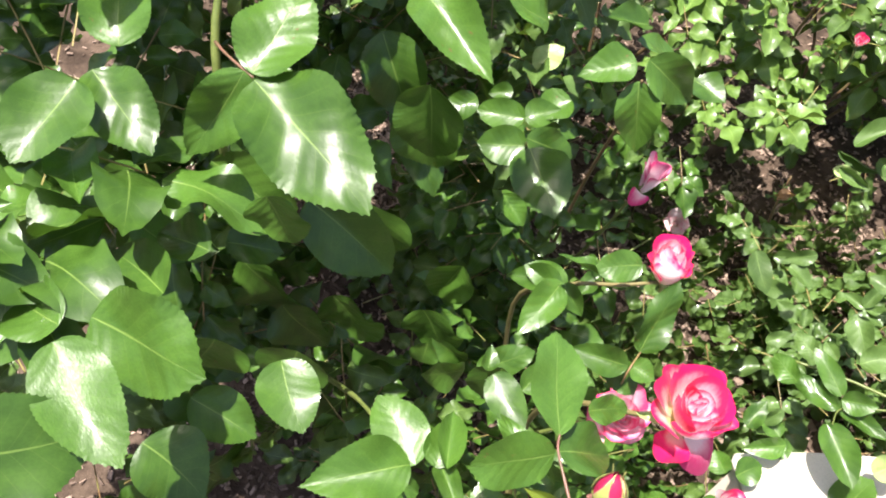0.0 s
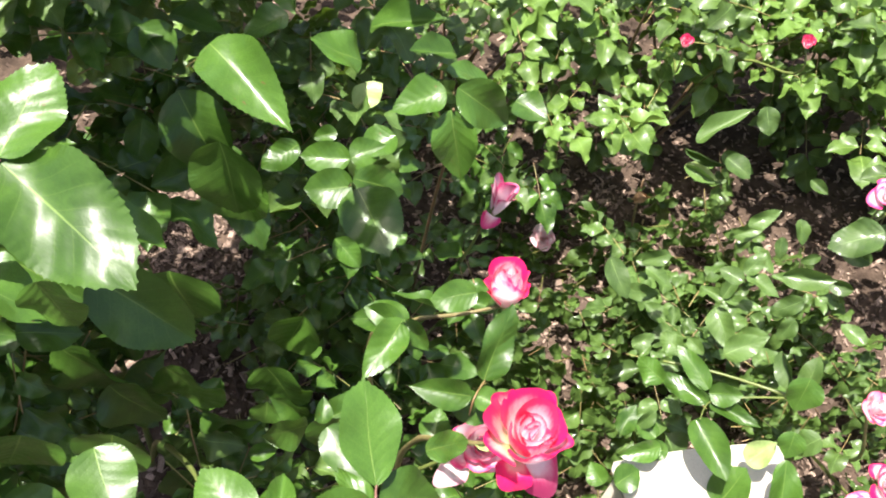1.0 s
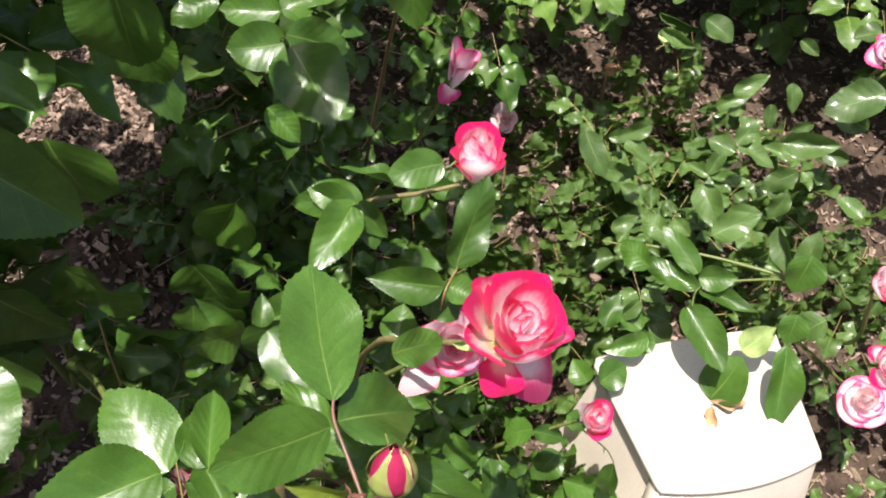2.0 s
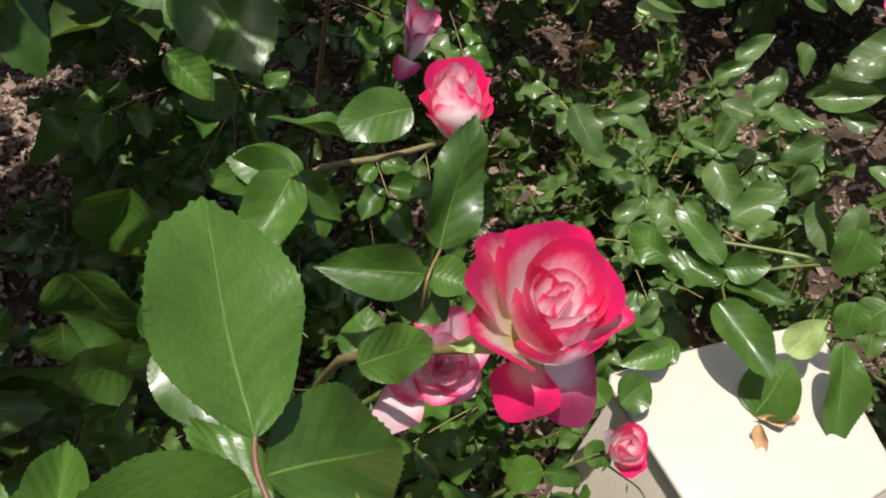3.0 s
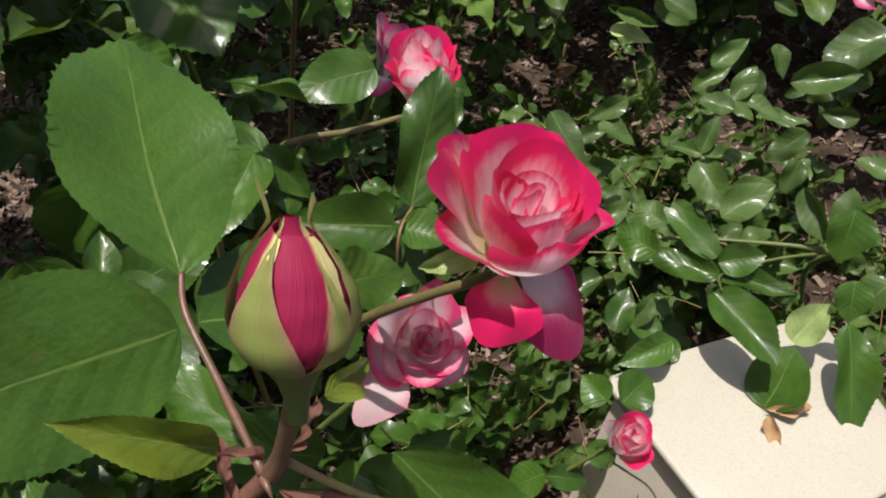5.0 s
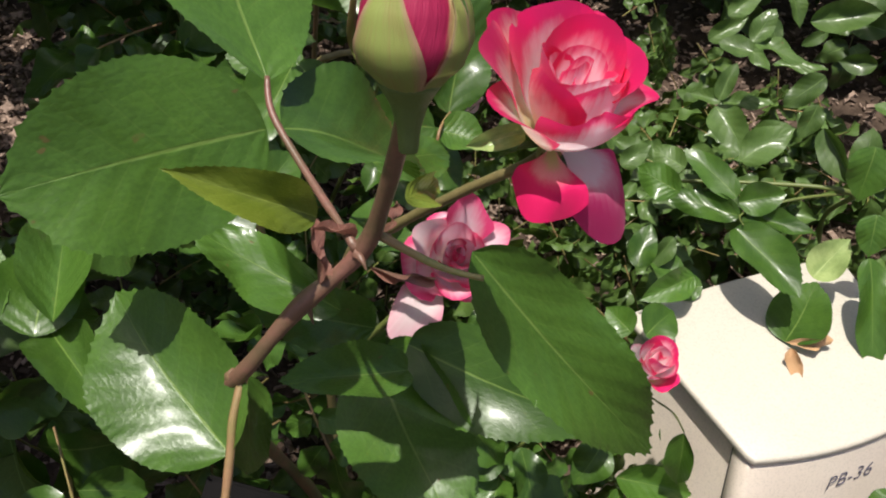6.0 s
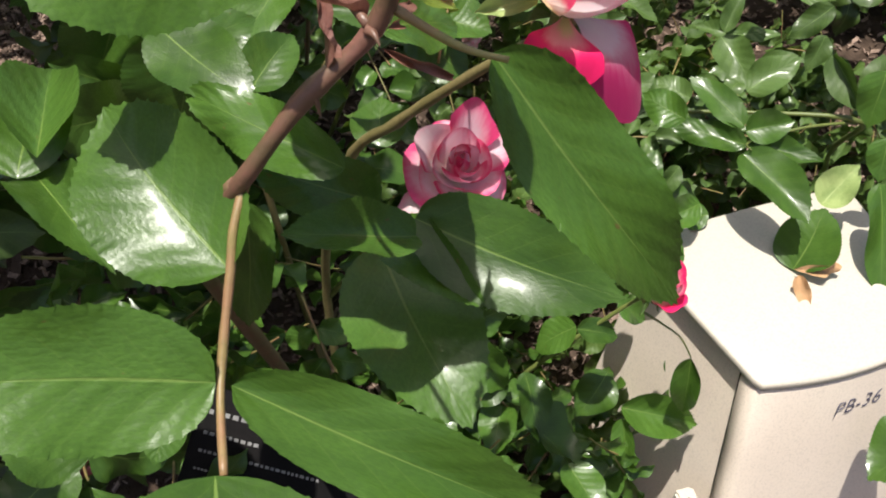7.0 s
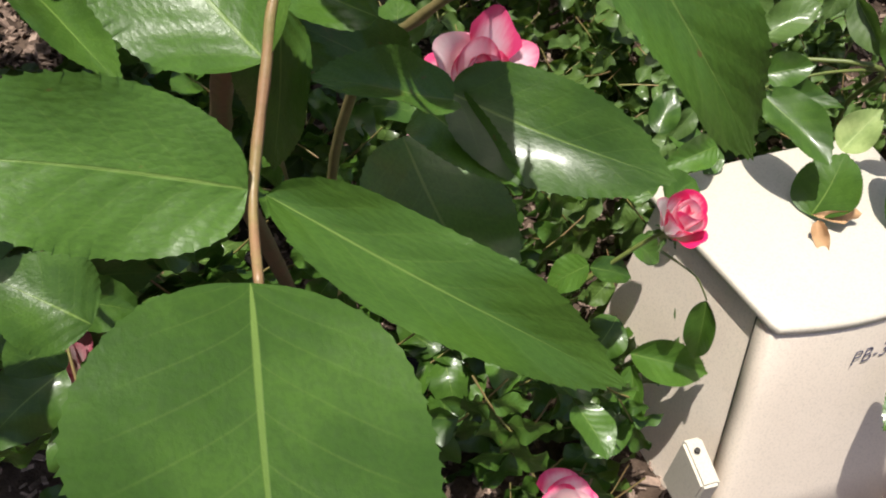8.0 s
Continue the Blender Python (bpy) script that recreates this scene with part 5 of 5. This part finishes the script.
    leaflet(bush, (0.640, 0.468, 0.263), (0.576, 0.444, 0.230), 0.064, (-0.47, 0.05, 0.88))
    leaflet(bush, (0.487, 0.807, 0.376), (0.446, 0.843, 0.386), 0.039, (-0.49, -0.69, 0.53))
    leaflet(bush, (0.418, 0.724, 0.348), (0.438, 0.758, 0.381), 0.031, (-0.31, -0.57, 0.76))
    leaflet(bush, (0.482, 0.717, 0.335), (0.420, 0.694, 0.330), 0.034, (0.15, -0.59, 0.79))
    leaflet(bush, (0.386, 0.640, 0.346), (0.365, 0.669, 0.355), 0.035, (-0.44, -0.54, 0.71))
    leaflet(bush, (0.409, 0.651, 0.324), (0.448, 0.676, 0.331), 0.043, (0.13, -0.45, 0.88))
    leaflet(bush, (0.612, 0.701, 0.335), (0.645, 0.714, 0.378), 0.040, (-0.58, -0.55, 0.61), LEAF_PALE, "hi", "pale yellow-green leaflet")
    leaflet(bush, (-0.014, 0.958, 0.746), (0.020, 0.980, 0.774), 0.036, (-0.17, -0.66, 0.73), LEAF_PALE, "hi", "pale yellow-green leaflet")
    leaflet(bush, (0.623, 1.414, 0.292), (0.692, 1.382, 0.289), 0.032, (-0.22, -0.54, 0.81), LEAF_PALE, "hi", "pale yellow-green leaflet")
    leaflet(bush, (0.868, 1.077, 0.480), (0.782, 1.067, 0.444), 0.063, (-0.32, -0.37, 0.87), LEAF_YOUNG)
    leaflet(bush, (0.696, 0.705, 0.416), (0.660, 0.697, 0.381), 0.039, (-0.65, -0.24, 0.72), LEAF_YOUNG)
    leaflet(bush, (0.609, 0.899, 0.335), (0.667, 0.903, 0.382), 0.044, (-0.52, -0.53, 0.67), LEAF_YOUNG)
    leaflet(bush, (0.599, 0.979, 0.361), (0.614, 0.904, 0.343), 0.044, (-0.59, -0.30, 0.75), LEAF_YOUNG)
    leaflet(bush, (0.636, 0.929, 0.336), (0.682, 0.923, 0.366), 0.039, (-0.50, -0.56, 0.66), LEAF_YOUNG)
    leaflet(bush, (0.627, 1.016, 0.340), (0.590, 1.041, 0.343), 0.021, (-0.26, -0.47, 0.84), LEAF_YOUNG)
    leaflet(bush, (0.625, 1.018, 0.341), (0.647, 1.041, 0.384), 0.024, (-0.51, -0.63, 0.59), LEAF_YOUNG)
    leaflet(bush, (0.629, 1.015, 0.340), (0.687, 0.989, 0.357), 0.022, (-0.37, -0.27, 0.89), LEAF_YOUNG)
    leaflet(bush, (0.624, 1.016, 0.337), (0.655, 1.001, 0.344), 0.017, (-0.40, -0.50, 0.76), LEAF_YOUNG)
    leaflet(bush, (0.696, 1.132, 0.359), (0.733, 1.090, 0.337), 0.025, (-0.06, -0.50, 0.87), LEAF_YOUNG)
    leaflet(bush, (0.735, 1.130, 0.392), (0.739, 1.103, 0.360), 0.024, (-0.02, -0.76, 0.65), LEAF_YOUNG)
    leaflet(bush, (0.678, 1.187, 0.325), (0.730, 1.184, 0.364), 0.031, (-0.40, -0.79, 0.46), LEAF_YOUNG)
    leaflet(bush, (0.710, 1.057, 0.367), (0.770, 1.024, 0.383), 0.021, (-0.34, -0.15, 0.93), LEAF_YOUNG)
    leaflet(bush, (0.795, 1.088, 0.394), (0.766, 1.093, 0.371), 0.018, (-0.51, -0.70, 0.50), LEAF_YOUNG)
    leaflet(bush, (0.685, 1.398, 0.351), (0.743, 1.356, 0.332), 0.039, (-0.49, -0.81, 0.32), LEAF_YOUNG)
    leaflet(bush, (0.615, 1.420, 0.334), (0.696, 1.378, 0.328), 0.018, (-0.45, -0.89, 0.11), LEAF_YOUNG)
    leaflet(bush, (0.502, 1.159, 0.264), (0.546, 1.155, 0.284), 0.025, (-0.32, -0.74, 0.59), LEAF_YOUNG)
    leaflet(bush, (0.465, 1.061, 0.294), (0.523, 1.043, 0.304), 0.034, (-0.33, -0.81, 0.48), LEAF_YOUNG)
    leaflet(bush, (0.801, 1.249, 0.429), (0.830, 1.223, 0.420), 0.023, (-0.35, -0.64, 0.69), LEAF_YOUNG)
    leaflet(bush, (0.886, 1.085, 0.391), (0.829, 1.135, 0.394), 0.039, (-0.58, -0.68, 0.45), LEAF_YOUNG)
    leaflet(bush, (0.846, 1.031, 0.376), (0.806, 1.057, 0.366), 0.029, (-0.57, -0.73, 0.38), LEAF_YOUNG)
    leaflet(bush, (0.847, 0.929, 0.356), (0.815, 0.967, 0.362), 0.031, (-0.17, -0.31, 0.94), LEAF_YOUNG)
    leaflet(bush, (0.740, 0.982, 0.396), (0.694, 0.981, 0.354), 0.034, (-0.56, -0.54, 0.62), LEAF_YOUNG)
    leaflet(bush, (0.731, 0.963, 0.366), (0.710, 0.943, 0.327), 0.030, (-0.33, -0.76, 0.57), LEAF_YOUNG)
    leaflet(bush, (0.452, 0.894, 0.343), (0.487, 0.902, 0.369), 0.026, (-0.28, -0.74, 0.61), LEAF_YOUNG)
    leaflet(bush, (0.541, 0.904, 0.326), (0.506, 0.935, 0.336), 0.034, (-0.36, -0.63, 0.69), LEAF_YOUNG)
    leaflet(bush, (0.550, 0.920, 0.347), (0.573, 0.894, 0.337), 0.022, (-0.39, -0.62, 0.68), LEAF_YOUNG)
    leaflet(bush, (0.711, 0.816, 0.371), (0.725, 0.852, 0.417), 0.037, (-0.78, -0.36, 0.51), LEAF_YOUNG)
    leaflet(bush, (0.673, 0.861, 0.411), (0.695, 0.798, 0.373), 0.033, (-0.85, -0.46, 0.25), LEAF_YOUNG)
    leaflet(bush, (0.482, 0.781, 0.331), (0.451, 0.759, 0.299), 0.023, (-0.14, -0.74, 0.65), LEAF_YOUNG)
    leaflet(bush, (0.468, 1.450, 0.374), (0.423, 1.484, 0.405), 0.039, (-0.11, -0.74, 0.67), LEAF_YOUNG)
    leaflet(bush, (0.468, 1.448, 0.372), (0.525, 1.445, 0.389), 0.036, (-0.28, -0.37, 0.89), LEAF_YOUNG)
    leaflet(bush, (0.468, 1.446, 0.370), (0.395, 1.457, 0.361), 0.036, (-0.19, -0.72, 0.67), LEAF_YOUNG)
    leaflet(bush, (0.609, 1.360, 0.402), (0.697, 1.388, 0.487), 0.040, (-0.59, -0.35, 0.73), LEAF_YOUNG)
    leaflet(bush, (0.721, 1.378, 0.490), (0.734, 1.341, 0.449), 0.042, (-0.17, -0.75, 0.64), LEAF_YOUNG)
    leaflet(bush, (0.666, 1.330, 0.396), (0.712, 1.295, 0.380), 0.042, (-0.08, -0.48, 0.87), LEAF_YOUNG)
    leaflet(bush, (0.580, 1.297, 0.395), (0.638, 1.264, 0.385), 0.023, (-0.38, -0.80, 0.46), LEAF_YOUNG)
    leaflet(bush, (0.684, 1.163, 0.379), (0.736, 1.171, 0.417), 0.030, (-0.26, -0.82, 0.52), LEAF_YOUNG)
    leaflet(bush, (0.764, 1.154, 0.417), (0.775, 1.117, 0.386), 0.027, (-0.02, -0.65, 0.76), LEAF_YOUNG)
    leaflet(bush, (0.518, 1.049, 0.410), (0.470, 1.043, 0.386), 0.028, (-0.19, -0.78, 0.59), LEAF_YOUNG)
    leaflet(bush, (0.480, 1.035, 0.383), (0.527, 1.007, 0.375), 0.030, (-0.01, -0.28, 0.96), LEAF_YOUNG)
    leaflet(bush, (0.618, 0.974, 0.458), (0.645, 0.993, 0.492), 0.027, (-0.38, -0.63, 0.68), LEAF_YOUNG)
    leaflet(bush, (0.617, 0.965, 0.450), (0.581, 0.988, 0.453), 0.029, (-0.21, -0.44, 0.87), LEAF_YOUNG)
    leaflet(bush, (0.620, 0.971, 0.457), (0.671, 0.938, 0.455), 0.029, (-0.07, -0.16, 0.98), LEAF_YOUNG)
    leaflet(bush, (0.410, 1.022, 0.417), (0.445, 0.967, 0.379), 0.038, (-0.03, -0.58, 0.81), LEAF_YOUNG)
    leaflet(bush, (0.652, 0.930, 0.510), (0.722, 0.907, 0.533), 0.035, (-0.42, -0.72, 0.55), LEAF_YOUNG)
    rng = random.Random(61)
    away = lambda p: not (p.x < 0.76 and p.y < 0.80) and p.z < 0.23 and clear(p)
    foliage(bush, rng, 250, (0.86, 1.04, 0.18), (0.42, 0.30, 0.14), 0.056, 240, "mid", LEAF_YOUNG, tilt=1.05, keep=lambda p: away(p) and p.y < 1.14 and not (p.x > 0.80 and p.z > 0.16))
    foliage(bush, rng, 300, (0.76, 1.06, 0.17), (0.36, 0.28, 0.13), 0.056, 0, "mid", LEAF, keep=away, lean=(0.25, -1.0, 0.05))
    foliage(bush, rng, 340, (0.60, 1.26, 0.16), (0.34, 0.26, 0.14), 0.056, 0, "mid", LEAF, keep=away, lean=(0.25, -1.0, 0.05))
    foliage(bush, rng, 330, (0.46, 1.08, 0.12), (0.34, 0.34, 0.10), 0.058, 0, "mid", LEAF, keep=away, lean=(0.25, -1.0, 0.25))
    foliage(bush, rng, 60, (0.58, 1.28, 0.20), (0.34, 0.24, 0.09), 0.050, 60, "mid", LEAF_YOUNG, tilt=1.05, keep=away)
    foliage(bush, rng, 140, (0.92, 0.66, 0.10), (0.20, 0.26, 0.14), 0.048, 0, "mid", LEAF_YOUNG)


def back_bush(name_label, place, centre, half, count, seed, reds=()):
    bush = thing("rose_bush", place, name_label, "rose bush", "rose bushes")
    rng = random.Random(seed)
    c, h = Vector(centre), Vector(half)
    for _ in range(7):
        tip = c + Vector((rng.uniform(-0.7, 0.7) * h.x, rng.uniform(-0.7, 0.7) * h.y, rng.uniform(0.2, 0.8) * h.z))
        mid = Vector(place).lerp(tip, 0.5) + Vector((rng.uniform(-0.05, 0.05), rng.uniform(-0.05, 0.05), 0.03))
        cane(bush, [Vector(place) - Vector((0, 0, 0.03)), mid, tip], 0.005, 0.002, CANE_BROWN)
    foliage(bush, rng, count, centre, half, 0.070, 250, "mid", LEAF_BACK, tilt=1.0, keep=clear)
    foliage(bush, rng, count // 4, (c.x, c.y, 0.22), (h.x * 0.9, h.y * 0.8, 0.12), 0.070, 0, "mid", LEAF, keep=clear, lean=(0.25, -1.0, 0.05))
    if seed == 72:
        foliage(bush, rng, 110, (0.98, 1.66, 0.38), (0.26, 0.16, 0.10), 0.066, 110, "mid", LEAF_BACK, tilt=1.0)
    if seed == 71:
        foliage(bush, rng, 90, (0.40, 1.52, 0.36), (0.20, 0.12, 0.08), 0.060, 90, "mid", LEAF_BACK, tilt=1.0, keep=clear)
    for i, (x, y, z, r) in enumerate(reds):
        foot = Vector(place)
        cane(bush, [foot, foot.lerp(Vector((x, y, z)), 0.5) + Vector((0, 0, 0.12)), (x, y, z - 0.06), (x, y, z)], 0.004, 0.0016, CANE, "stem")
        bloom(bush, (x, y, z), (rng.uniform(-0.3, 0.3), -0.3, 0.8), r, TIGHT if r < 0.025 else HALF, seed + i, "small red rosebud" if r < 0.025 else "open mauve pink rose", (PETAL, PETAL) if r < 0.025 else (PETAL_PINK, PETAL_MAUVE), 0.4 * i)


front_bush()
left_bush()
middle_bush()
right_bush()
back_bush("rose bush with bright small leaves and red buds", (0.62, 1.78, 0.0), (0.62, 1.80, 0.47), (0.46, 0.30, 0.12), 460, 71, ((0.555, 1.455, 0.555, 0.017), (0.765, 1.42, 0.60, 0.017)))
back_bush("rose bush with small leaves and a few red buds", (1.34, 1.55, 0.0), (1.34, 1.55, 0.45), (0.46, 0.40, 0.12), 640, 72, ((0.895, 1.158, 0.48, 0.032),))
back_bush("dense rose bush in the back row", (0.10, 1.75, 0.1), (0.10, 1.75, 0.50), (0.36, 0.32, 0.13), 295, 73)
back_bush("dense rose bush in the back row", (1.05, 1.95, 0.0), (1.05, 1.95, 0.47), (0.46, 0.34, 0.13), 560, 74, ((0.95, 1.78, 0.6, 0.018),))
back_bush("dark rose bush in the back row", (-0.65, 1.85, 0.1), (-0.65, 1.85, 0.52), (0.46, 0.34, 0.15), 252, 75)
back_bush("rose bush with dark canes behind the tall bush", (-0.42, 1.78, 0.1), (-0.42, 1.80, 0.54), (0.40, 0.24, 0.14), 300, 79)
back_bush("dense rose bush in the back row", (1.75, 2.25, 0.0), (1.75, 2.25, 0.46), (0.46, 0.46, 0.13), 252, 76)
back_bush("dense rose bush in the back row", (0.5, 2.65, 0.0), (0.5, 2.65, 0.52), (0.8, 0.40, 0.15), 295, 77)
back_bush("dense rose bush in the back row", (1.9, 3.0, 0.0), (1.9, 3.0, 0.52), (0.8, 0.45, 0.15), 295, 78)
